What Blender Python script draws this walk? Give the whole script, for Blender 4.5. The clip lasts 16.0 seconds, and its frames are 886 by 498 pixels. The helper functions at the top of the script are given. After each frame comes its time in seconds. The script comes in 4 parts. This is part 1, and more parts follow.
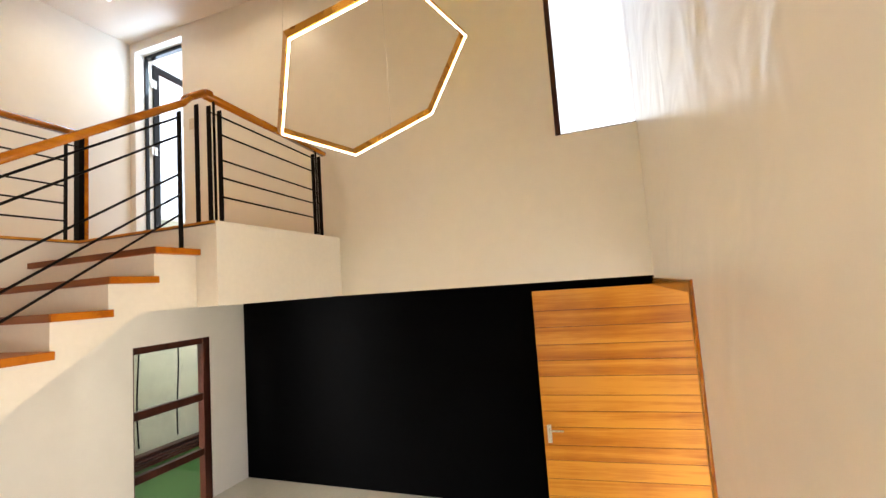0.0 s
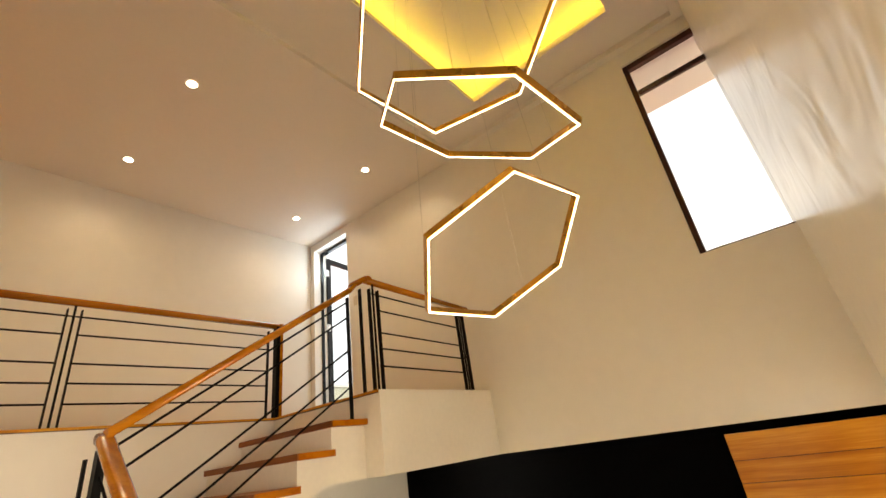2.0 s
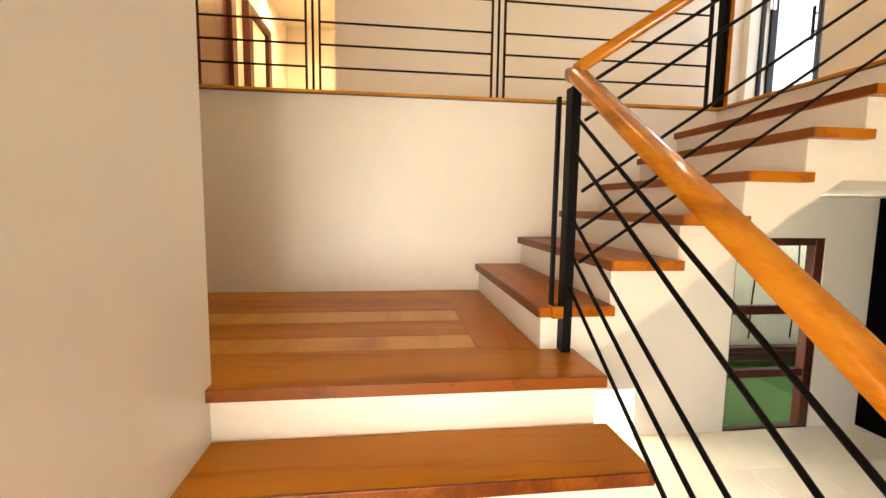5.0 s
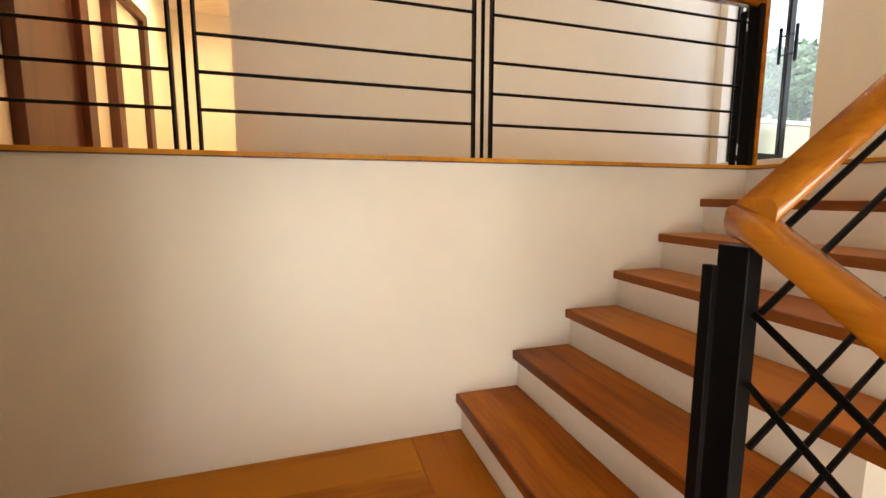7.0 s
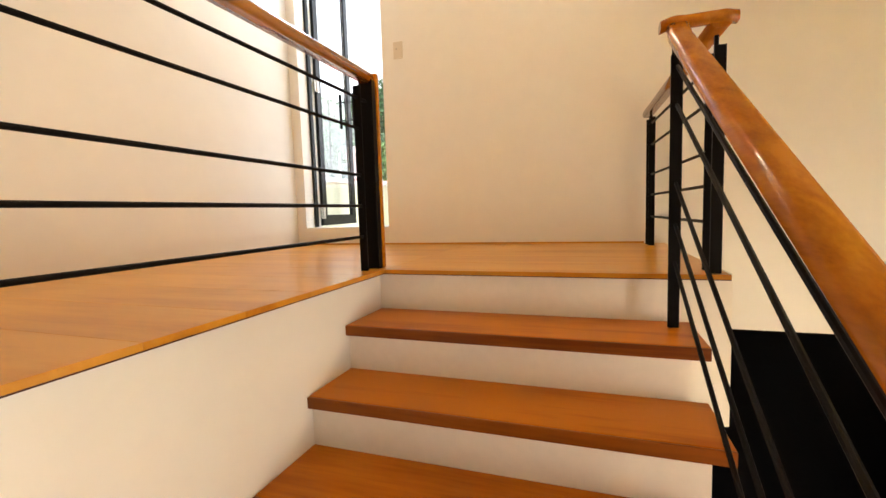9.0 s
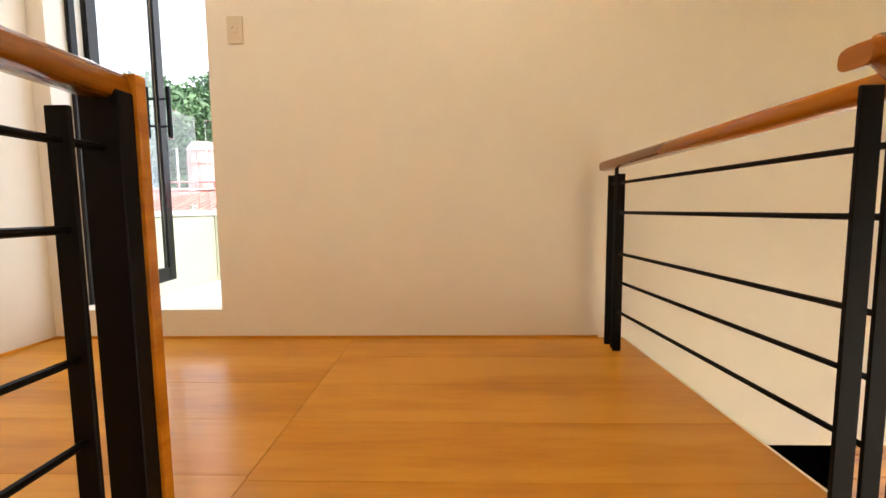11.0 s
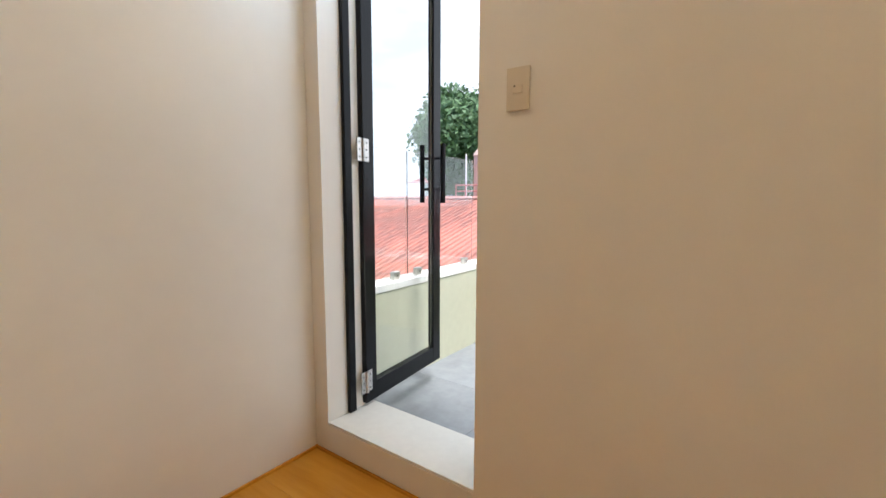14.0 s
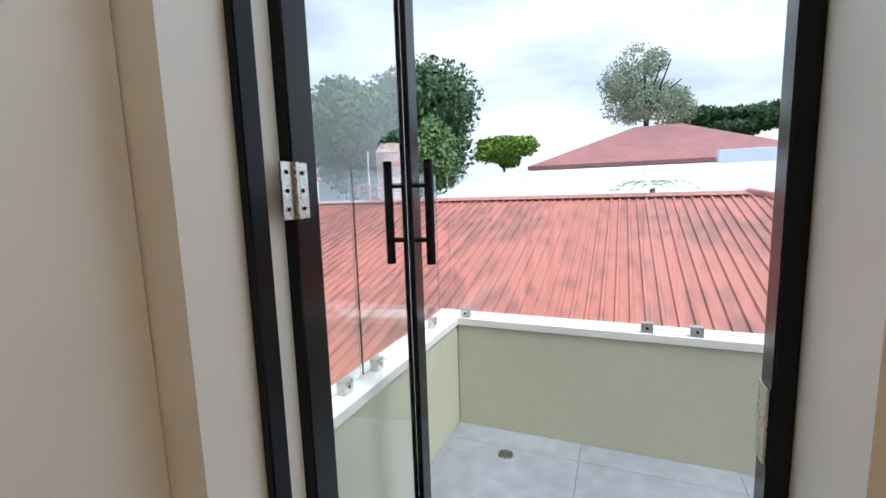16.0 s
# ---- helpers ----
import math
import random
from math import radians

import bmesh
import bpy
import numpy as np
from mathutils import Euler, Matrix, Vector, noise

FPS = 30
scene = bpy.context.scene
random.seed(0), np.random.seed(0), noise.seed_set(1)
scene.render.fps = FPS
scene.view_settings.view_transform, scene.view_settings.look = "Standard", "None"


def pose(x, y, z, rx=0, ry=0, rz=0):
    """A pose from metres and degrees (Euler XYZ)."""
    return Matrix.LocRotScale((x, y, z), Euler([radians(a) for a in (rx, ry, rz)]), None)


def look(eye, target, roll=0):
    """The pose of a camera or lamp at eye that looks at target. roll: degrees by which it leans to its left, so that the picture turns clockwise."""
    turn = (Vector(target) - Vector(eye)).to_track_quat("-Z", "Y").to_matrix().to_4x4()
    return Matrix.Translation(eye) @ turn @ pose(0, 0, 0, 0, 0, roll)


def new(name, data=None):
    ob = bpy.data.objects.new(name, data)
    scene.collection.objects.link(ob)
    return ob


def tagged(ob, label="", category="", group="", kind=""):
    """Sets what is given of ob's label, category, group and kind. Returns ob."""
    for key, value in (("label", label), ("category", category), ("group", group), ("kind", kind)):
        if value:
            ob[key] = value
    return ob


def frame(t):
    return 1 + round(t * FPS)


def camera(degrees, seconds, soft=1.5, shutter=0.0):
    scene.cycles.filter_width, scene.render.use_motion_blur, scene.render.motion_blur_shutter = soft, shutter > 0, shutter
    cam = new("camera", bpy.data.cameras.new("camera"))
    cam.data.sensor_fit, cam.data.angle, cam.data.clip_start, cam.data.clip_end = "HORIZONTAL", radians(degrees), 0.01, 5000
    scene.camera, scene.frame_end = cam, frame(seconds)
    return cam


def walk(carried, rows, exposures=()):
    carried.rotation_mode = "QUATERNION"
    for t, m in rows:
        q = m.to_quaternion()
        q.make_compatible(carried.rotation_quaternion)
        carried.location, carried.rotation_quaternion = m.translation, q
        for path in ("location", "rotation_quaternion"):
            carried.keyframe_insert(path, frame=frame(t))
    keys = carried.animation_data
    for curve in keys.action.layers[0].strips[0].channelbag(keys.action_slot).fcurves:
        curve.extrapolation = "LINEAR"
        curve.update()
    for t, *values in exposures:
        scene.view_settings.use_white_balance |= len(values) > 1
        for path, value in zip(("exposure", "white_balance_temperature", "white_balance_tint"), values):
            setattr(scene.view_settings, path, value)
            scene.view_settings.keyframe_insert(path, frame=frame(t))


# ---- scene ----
cam = camera(91.5, 16.0)
PATH = [
    (0, (-3.693, -2.422, 2.41), (-1.818, -1.746, 2.578), -4.0),
    (0.5, (-3.738, -2.456, 2.474), (-1.927, -1.794, 3.008), -4.9),
    (1, (-3.763, -2.472, 2.488), (-2.054, -1.785, 3.283), -6.0),
    (1.5, (-3.778, -2.482, 2.489), (-2.143, -1.665, 3.319), -7.0),
    (2, (-3.78, -2.497, 2.488), (-2.318, -1.407, 3.327), -8.5),
    (2.5, (-3.776, -2.485, 2.474), (-2.575, -1.033, 3.158), -6.1),
    (3, (-3.755, -2.447, 2.432), (-2.846, -0.702, 2.789), -1.7),
    (3.3, (-3.74, -2.418, 2.393), (-2.956, -0.585, 2.554), -0.6),
    (3.5, (-3.705, -2.399, 2.368), (-3.032, -0.517, 2.424), -0.6),
    (3.9, (-3.738, -2.29, 2.305), (-3.254, -0.354, 2.187), -0.2),
    (4, (-3.741, -2.246, 2.288), (-3.29, -0.303, 2.14), 0.3),
    (4.2, (-3.769, -2.11, 2.237), (-3.352, -0.161, 2.071), 0.7),
    (4.5, (-3.817, -1.865, 2.215), (-3.448, 0.096, 2.083), 0.9),
    (5, (-3.799, -1.474, 2.247), (-3.558, 0.501, 2.045), 0.8),
    (5.2, (-3.788, -1.286, 2.292), (-3.597, 0.694, 2.088), 0.3),
    (7.3, (-3.864, -0.313, 2.863), (-3.06, 1.499, 2.6), -0.0),
    (7.5, (-3.849, -0.221, 2.901), (-2.821, 1.479, 2.67), 0.1),
    (8, (-3.682, -0.015, 2.984), (-2.233, 1.357, 2.847), -1.4),
    (8.5, (-3.532, 0.221, 3.097), (-1.854, 1.297, 2.94), -1.1),
    (9, (-3.296, 0.492, 3.22), (-1.412, 1.14, 3.048), -1.8),
    (9.5, (-2.956, 0.646, 3.333), (-1.001, 1.022, 3.15), -1.4),
    (9.6, (-2.892, 0.678, 3.376), (-0.926, 0.996, 3.194), -1.2),
    (10, (-2.66, 0.761, 3.468), (-0.672, 0.896, 3.289), -0.8),
    (10.2, (-2.558, 0.806, 3.525), (-0.567, 0.849, 3.338), -0.5),
    (12.3, (-1.748, 0.901, 3.838), (0.238, 1.096, 3.708), -1.5),
    (12.5, (-1.686, 0.905, 3.932), (0.282, 1.230, 3.778), -1.2),
    (13, (-1.56, 0.979, 4.028), (0.299, 1.694, 3.845), 0.1),
    (13.5, (-1.431, 1.134, 4.134), (0.299, 2.117, 3.934), 1.0),
    (14, (-1.263, 1.325, 4.182), (0.343, 2.493, 3.95), 0.2),
    (14.5, (-1.066, 1.502, 4.344), (0.459, 2.774, 4.11), 0.4),
    (15, (-0.947, 1.761, 4.352), (0.633, 2.965, 4.118), 0.7),
    (15.5, (-0.741, 2.071, 4.399), (0.973, 3.074, 4.16), -1.2),
    (16, (-0.45, 2.301, 4.404), (1.382, 3.059, 4.142), -1.8),
]
EXPOSURES = [(0, 1.65, 6100, 10), (0.5, 1.4, 6500, 10), (1.0, 1.1, 7100, 10), (1.5, 1.05, 7500, 10), (2.2, 1.4, 7100, 10), (3.2, 1.65, 6800, 10), (5.0, 1.8, 6600, 10), (7.4, 1.55, 6200, 10), (8.4, 1.85, 6700, 10), (10.0, 1.95, 5900, 10), (12.5, 1.45, 7100, 10), (13.5, 1.2, 6300, 9), (14.5, 0.75, 5900, 9), (15.5, 0.47, 5800, 8), (16.0, 0.4, 5700, 8)]
walk(cam, [(t, look(eye, target, roll)) for t, eye, target, roll in PATH], EXPOSURES)

# ---------------------------------------------------------------- world, sun, large lights
SUN_EL, SUN_AZ = 66.5, 201.8
world = bpy.data.worlds.new("sky_world")
scene.world = world
world.use_nodes = True
wn = world.node_tree.nodes
sky = wn.new("ShaderNodeTexSky")
sky.sky_type, sky.sun_disc = "NISHITA", False
sky.sun_elevation, sky.sun_rotation = radians(SUN_EL), radians(SUN_AZ)
sky.air_density, sky.dust_density = 1.0, 3.0
wn["Background"].inputs["Strength"].default_value = 0.15
world.node_tree.links.new(sky.outputs[0], wn["Background"].inputs["Color"])
sun = new("sun", bpy.data.lights.new("sun", "SUN"))
sun.data.energy, sun.data.angle, sun.data.color = 2.3, radians(14), (1.0, 0.96, 0.9)
sun.matrix_world = look((-10, -25, 62), (0, 0, 0))


def lamp(kind, name, m, energy, color, size=0.1, size_y=None, spot=None):
    ob = new(name, bpy.data.lights.new(name, kind))
    ob.data.energy, ob.data.color = energy, color
    if kind == "AREA":
        ob.data.size = size
        if size_y:
            ob.data.shape, ob.data.size_y = "RECTANGLE", size_y
    else:
        ob.data.shadow_soft_size = size
    if spot:
        ob.data.spot_size, ob.data.spot_blend = radians(spot), 1.0
    ob.matrix_world = m
    return ob


WARM = (1.0, 0.77, 0.47)
# added fill lamp for an assumed, unseen living room front behind the walker
lamp("AREA", "living_room_fill_light", look((-5.5, -6.95, 1.55), (-4.6, 0, 1.6)), 205, (1.0, 0.89, 0.74), 4.5, 2.4)
# fill lamp added under the stair landing; the kitchen glazing is assumed and unseen
lamp("AREA", "kitchen_fill_light", look((-5.85, 3.6, 1.3), (0, 3.0, 1.2)), 260, (1.0, 0.96, 0.9), 2.6, 1.6)

# extra area lamp in the upper balcony doorway, added to strengthen the sky light
lamp("AREA", "balcony_doorway_fill", look((0.236, 2.50, 5.40), (-2.0, 2.50, 5.40)), 3, (0.66, 0.84, 1.0), 0.70, 0.36)
# fill lamp added in the unseen entrance opening to brighten the ground floor
lamp("AREA", "entrance_fill_light", look((-0.35, -3.48, 1.15), (-0.35, 0, 1.1)), 3, (1.0, 0.96, 0.9), 1.85, 2.2)

# ---------------------------------------------------------------- materials
def mat(name, base, rough=0.5, metal=0.0, bump=0.0, scale=40.0, vary=0.0, vscale=3.0, coat=0.0, spec=0.5, random=0.0):
    """Painted, plastered or metal surface: base colour varied at two scales, and a fine relief."""
    m = bpy.data.materials.new(name)
    m.use_nodes = True
    n, l = m.node_tree.nodes, m.node_tree.links
    b = n["Principled BSDF"]
    b.inputs["Base Color"].default_value = (*base, 1)
    b.inputs["Roughness"].default_value, b.inputs["Metallic"].default_value = rough, metal
    b.inputs["Coat Weight"].default_value, b.inputs["Specular IOR Level"].default_value = coat, spec
    co = n.new("ShaderNodeTexCoord")
    if vary:
        a, c = n.new("ShaderNodeTexNoise"), n.new("ShaderNodeTexNoise")
        a.inputs["Scale"].default_value, a.inputs["Detail"].default_value = vscale, 5
        c.inputs["Scale"].default_value, c.inputs["Detail"].default_value = vscale * 9, 3
        l.new(co.outputs["Object"], a.inputs["Vector"]), l.new(co.outputs["Object"], c.inputs["Vector"])
        s = n.new("ShaderNodeMath")
        s.operation = "ADD"
        l.new(a.outputs["Fac"], s.inputs[0]), l.new(c.outputs["Fac"], s.inputs[1])
        last = s.outputs[0]
        if random:
            o, q = n.new("ShaderNodeObjectInfo"), n.new("ShaderNodeMath")
            q.operation, q.inputs[1].default_value = "MULTIPLY_ADD", random
            l.new(o.outputs["Random"], q.inputs[0]), l.new(last, q.inputs[2])
            last = q.outputs[0]
        r = n.new("ShaderNodeMapRange")
        r.inputs["From Min"].default_value, r.inputs["From Max"].default_value = 0.6, 1.4 + random
        r.inputs["To Min"].default_value, r.inputs["To Max"].default_value = 1 - vary, 1 + vary
        l.new(last, r.inputs["Value"])
        x = n.new("ShaderNodeVectorMath")
        x.operation, x.inputs[0].default_value = "SCALE", base
        l.new(r.outputs[0], x.inputs["Scale"])
        l.new(x.outputs[0], b.inputs["Base Color"])
        rr = n.new("ShaderNodeMapRange")
        rr.inputs["To Min"].default_value, rr.inputs["To Max"].default_value = rough * 0.85, min(1, rough * 1.15)
        l.new(c.outputs["Fac"], rr.inputs["Value"]), l.new(rr.outputs[0], b.inputs["Roughness"])
    if bump:
        t, u = n.new("ShaderNodeTexNoise"), n.new("ShaderNodeBump")
        t.inputs["Scale"].default_value, t.inputs["Detail"].default_value = scale, 4
        u.inputs["Strength"].default_value, u.inputs["Distance"].default_value = bump, 0.004
        l.new(co.outputs["Object"], t.inputs["Vector"])
        l.new(t.outputs["Fac"], u.inputs["Height"]), l.new(u.outputs[0], b.inputs["Normal"])
    return m


def wood(name, dark, mid, light, axis, rough=0.3, coat=0.15, random=0.25, stretch=14.0, spec=0.22):
    """Varnished timber with grain along one axis and a tone of its own for each piece."""
    m = bpy.data.materials.new(name)
    m.use_nodes = True
    n, l = m.node_tree.nodes, m.node_tree.links
    b = n["Principled BSDF"]
    co, mp, o = n.new("ShaderNodeTexCoord"), n.new("ShaderNodeMapping"), n.new("ShaderNodeObjectInfo")
    s = [stretch] * 3
    s["xyz".index(axis)] = 1.1
    mp.inputs["Scale"].default_value = s
    sh = n.new("ShaderNodeVectorMath")
    sh.operation = "SCALE"
    sh.inputs[0].default_value = (17, 31, 23)
    l.new(o.outputs["Random"], sh.inputs["Scale"]), l.new(sh.outputs[0], mp.inputs["Location"])
    l.new(co.outputs["Object"], mp.inputs["Vector"])
    g, f, k = n.new("ShaderNodeTexNoise"), n.new("ShaderNodeTexNoise"), n.new("ShaderNodeTexNoise")
    g.inputs["Scale"].default_value, g.inputs["Detail"].default_value, g.inputs["Distortion"].default_value = 0.55, 4, 0.6
    f.inputs["Scale"].default_value, f.inputs["Detail"].default_value = 5.0, 3
    k.inputs["Scale"].default_value, k.inputs["Detail"].default_value = 2.2, 2
    l.new(mp.outputs[0], g.inputs["Vector"]), l.new(mp.outputs[0], f.inputs["Vector"]), l.new(co.outputs["Object"], k.inputs["Vector"])
    a = n.new("ShaderNodeMath")
    a.operation, a.inputs[1].default_value = "MULTIPLY_ADD", 0.3
    l.new(f.outputs["Fac"], a.inputs[0]), l.new(g.outputs["Fac"], a.inputs[2])
    a2 = n.new("ShaderNodeMath")
    a2.operation, a2.inputs[1].default_value = "MULTIPLY_ADD", 0.35
    l.new(k.outputs["Fac"], a2.inputs[0]), l.new(a.outputs[0], a2.inputs[2])
    d = n.new("ShaderNodeMath")
    d.operation, d.inputs[1].default_value = "MULTIPLY_ADD", random
    l.new(o.outputs["Random"], d.inputs[0]), l.new(a2.outputs[0], d.inputs[2])
    r = n.new("ShaderNodeValToRGB")
    e = r.color_ramp.elements
    e[0].position, e[0].color = 0.55, (*dark, 1)
    e[1].position, e[1].color = 1.25 if random < 0.01 else 1.0, (*light, 1)
    mid_e = r.color_ramp.elements.new(0.82)
    mid_e.color = (*mid, 1)
    l.new(d.outputs[0], r.inputs["Fac"]), l.new(r.outputs["Color"], b.inputs["Base Color"])
    b.inputs["Roughness"].default_value, b.inputs["Coat Weight"].default_value, b.inputs["Coat Roughness"].default_value = rough, coat, 0.12
    b.inputs["Specular IOR Level"].default_value = spec
    u = n.new("ShaderNodeBump")
    u.inputs["Strength"].default_value, u.inputs["Distance"].default_value = 0.12, 0.002
    l.new(f.outputs["Fac"], u.inputs["Height"]), l.new(u.outputs[0], b.inputs["Normal"])
    return m


def glow(name, color, strength):
    m = bpy.data.materials.new(name)
    m.use_nodes = True
    b = m.node_tree.nodes["Principled BSDF"]
    b.inputs["Base Color"].default_value = (0.8, 0.8, 0.8, 1)
    b.inputs["Emission Color"].default_value, b.inputs["Emission Strength"].default_value = (*color, 1), strength
    return m


def glass_mat(name, tint=(1, 1, 1), rough=0.0):
    m = bpy.data.materials.new(name)
    m.use_nodes = True
    b = m.node_tree.nodes["Principled BSDF"]
    b.inputs["Base Color"].default_value = (*tint, 1)
    b.inputs["Transmission Weight"].default_value, b.inputs["Roughness"].default_value, b.inputs["IOR"].default_value = 1.0, rough, 1.45
    return m


PAINT = mat("wall_paint", (0.80, 0.762, 0.70), 0.38, bump=0.10, scale=26, vary=0.025, vscale=0.9)
PLASTER = mat("uneven_plaster", (0.80, 0.755, 0.685), 0.3, bump=0.10, scale=26, vary=0.03, vscale=0.7)
CEIL = mat("ceiling_paint", (0.80, 0.75, 0.68), 0.6, bump=0.06, scale=40, vary=0.015)
RISER = mat("riser_paint", (0.80, 0.745, 0.66), 0.45, bump=0.15, scale=50, vary=0.04, vscale=3)
BLACK = mat("black_paint", (0.0012, 0.0011, 0.0012), 0.6, bump=0.05, scale=60, vary=0.2, spec=0.02)
STEEL = mat("black_steel", (0.0030, 0.0022, 0.0022), 0.5, metal=0.0, bump=0.06, scale=120, vary=0.2, vscale=6, spec=0.10)
ALU = mat("black_aluminium", (0.003, 0.0034, 0.0045), 0.22, metal=0.0, bump=0.02, scale=150, vary=0.1, spec=0.22)
CHROME = mat("satin_steel", (0.62, 0.60, 0.57), 0.28, metal=1.0, bump=0.03, scale=90, vary=0.06, vscale=20)
WOOD_X = wood("tread_wood_x", (0.18, 0.043, 0.001), (0.36, 0.110, 0.002), (0.47, 0.170, 0.006), "x", rough=0.32, coat=0.05, spec=0.1)
WOOD_Y = wood("tread_wood_y", (0.15, 0.031, 0.001), (0.34, 0.088, 0.002), (0.45, 0.140, 0.004), "y", rough=0.32, coat=0.05, spec=0.1)
# dark board fronts: edge grain and front-face shade put into the colour
SHADED_EDGE = wood("shaded_edge_wood", (0.060, 0.012, 0.001), (0.13, 0.028, 0.002), (0.21, 0.055, 0.004), "y", rough=0.4, coat=0.05)
FLOOR_WOOD = wood("floor_wood", (0.33, 0.115, 0.006), (0.50, 0.205, 0.013), (0.58, 0.265, 0.028), "y", rough=0.3, coat=0.15, random=0.15, stretch=9)
RAIL_WOOD = wood("rail_wood", (0.20, 0.052, 0.002), (0.37, 0.118, 0.004), (0.46, 0.165, 0.008), "x", rough=0.2, coat=0.5, random=0.06, stretch=26)
RAIL_WOOD_Y = wood("rail_wood_y", (0.20, 0.052, 0.002), (0.37, 0.118, 0.004), (0.46, 0.165, 0.008), "y", rough=0.2, coat=0.5, random=0.06, stretch=26)
DOOR_WOOD = wood("door_plank_wood", (0.27, 0.075, 0.004), (0.44, 0.155, 0.009), (0.56, 0.235, 0.020), "x", rough=0.3, coat=0.15, random=0.22, stretch=22)
BROWN = wood("brown_frame_wood", (0.030, 0.008, 0.005), (0.050, 0.014, 0.008), (0.075, 0.022, 0.012), "z", rough=0.35, coat=0.2, random=0.15)
TILE = mat("cream_tile", (0.72, 0.66, 0.54), 0.07, vary=0.05, vscale=2.5, coat=0.3, random=0.12)
GROUT = mat("grout", (0.68, 0.62, 0.51), 0.6, bump=0.2, scale=120)
GOLD = mat("gold_profile", (0.55, 0.30, 0.06), 0.28, metal=1.0, bump=0.03, scale=80, vary=0.06)
LED = glow("led_diffuser", (1.0, 0.84, 0.56), 3.0)
SPOT_LED = glow("downlight_led", (1.0, 0.90, 0.74), 22.0)
COVE_LED = glow("yellow_led_strip", (1.0, 0.70, 0.06), 6.0)
PLASTIC = mat("cream_plastic", (0.66, 0.58, 0.46), 0.35, bump=0.02, scale=90, vary=0.02)
GLASS = glass_mat("clear_glass", (0.97, 0.99, 0.985))
TURF = mat("artificial_turf", (0.055, 0.15, 0.025), 0.85, bump=1.0, scale=160, vary=0.4, vscale=14)
OLD_WALL = mat("stained_outer_wall", (0.62, 0.60, 0.44), 0.9, bump=0.6, scale=18, vary=0.22, vscale=1.6)
PARAPET = mat("balcony_render", (0.50, 0.50, 0.37), 0.8, bump=0.25, scale=45, vary=0.06, vscale=2.0)
CAP = mat("white_cap", (0.78, 0.77, 0.72), 0.6, bump=0.15, scale=45, vary=0.05)
BALC_TILE = mat("grey_tile", (0.25, 0.265, 0.285), 0.42, bump=0.10, scale=60, vary=0.30, vscale=1.3, random=0.12)
BALC_GROUT = mat("grey_grout", (0.30, 0.31, 0.32), 0.8, bump=0.2, scale=120)
WHITE_EXT = mat("white_concrete_roof", (0.72, 0.76, 0.80), 0.8, bump=0.2, scale=10, vary=0.07, vscale=0.5)
BARK = mat("bark", (0.12, 0.09, 0.06), 0.9, bump=0.8, scale=18, vary=0.3, vscale=4)
TANK = mat("weathered_concrete", (0.62, 0.46, 0.40), 0.8, bump=0.3, scale=14, vary=0.22, vscale=1.4)
GROUND = mat("ground_grass", (0.09, 0.11, 0.05), 0.95, bump=0.5, scale=3, vary=0.3, vscale=0.2)


def roof_mat(name, base, stain):
    """Painted corrugated metal with grey weather stains."""
    m = mat(name, base, 0.5, bump=0.1, scale=30, vary=0.08, vscale=1.2)
    n, l = m.node_tree.nodes, m.node_tree.links
    b = n["Principled BSDF"]
    src = b.inputs["Base Color"].links[0].from_socket
    co, no, no2, r, mx, mul = (n.new("ShaderNodeTexCoord"), n.new("ShaderNodeTexNoise"), n.new("ShaderNodeTexNoise"),
                               n.new("ShaderNodeMapRange"), n.new("ShaderNodeMix"), n.new("ShaderNodeMath"))
    no.inputs["Scale"].default_value, no.inputs["Detail"].default_value = 2.6, 6
    no2.inputs["Scale"].default_value, no2.inputs["Detail"].default_value = 0.45, 2
    mp = n.new("ShaderNodeMapping")
    mp.inputs["Scale"].default_value = (0.8, 2.2, 1.0)
    l.new(co.outputs["Object"], mp.inputs["Vector"])
    l.new(mp.outputs[0], no.inputs["Vector"]), l.new(co.outputs["Object"], no2.inputs["Vector"])
    mul.operation = "MULTIPLY"
    l.new(no.outputs["Fac"], mul.inputs[0]), l.new(no2.outputs["Fac"], mul.inputs[1])
    r.inputs["From Min"].default_value, r.inputs["From Max"].default_value = 0.20, 0.32
    r.inputs["To Max"].default_value = stain
    l.new(mul.outputs[0], r.inputs["Value"])
    mx.data_type = "RGBA"
    l.new(r.outputs[0], mx.inputs[0]), l.new(src, mx.inputs[6])
    mx.inputs[7].default_value = (0.13, 0.08, 0.075, 1)
    l.new(mx.outputs[2], b.inputs["Base Color"])
    return m


ROOF_RED = roof_mat("red_metal_roof", (0.54, 0.205, 0.155), 0.55)
ROOF_FAR = roof_mat("far_red_roof", (0.58, 0.24, 0.21), 0.2)


def leaf_mat(name, a, c):
    m = bpy.data.materials.new(name)
    m.use_nodes = True
    n, l = m.node_tree.nodes, m.node_tree.links
    g, r = n.new("ShaderNodeNewGeometry"), n.new("ShaderNodeValToRGB")
    r.color_ramp.elements[0].color, r.color_ramp.elements[1].color = (*a, 1), (*c, 1)
    l.new(g.outputs["Random Per Island"], r.inputs["Fac"])
    l.new(r.outputs["Color"], n["Principled BSDF"].inputs["Base Color"])
    n["Principled BSDF"].inputs["Roughness"].default_value = 0.6
    return m


LEAF_DARK = leaf_mat("dark_leaves", (0.06, 0.12, 0.05), (0.17, 0.29, 0.12))
LEAF_MID = leaf_mat("mid_leaves", (0.09, 0.17, 0.045), (0.22, 0.34, 0.11))
LEAF_BRIGHT = leaf_mat("bright_leaves", (0.13, 0.24, 0.02), (0.30, 0.46, 0.05))
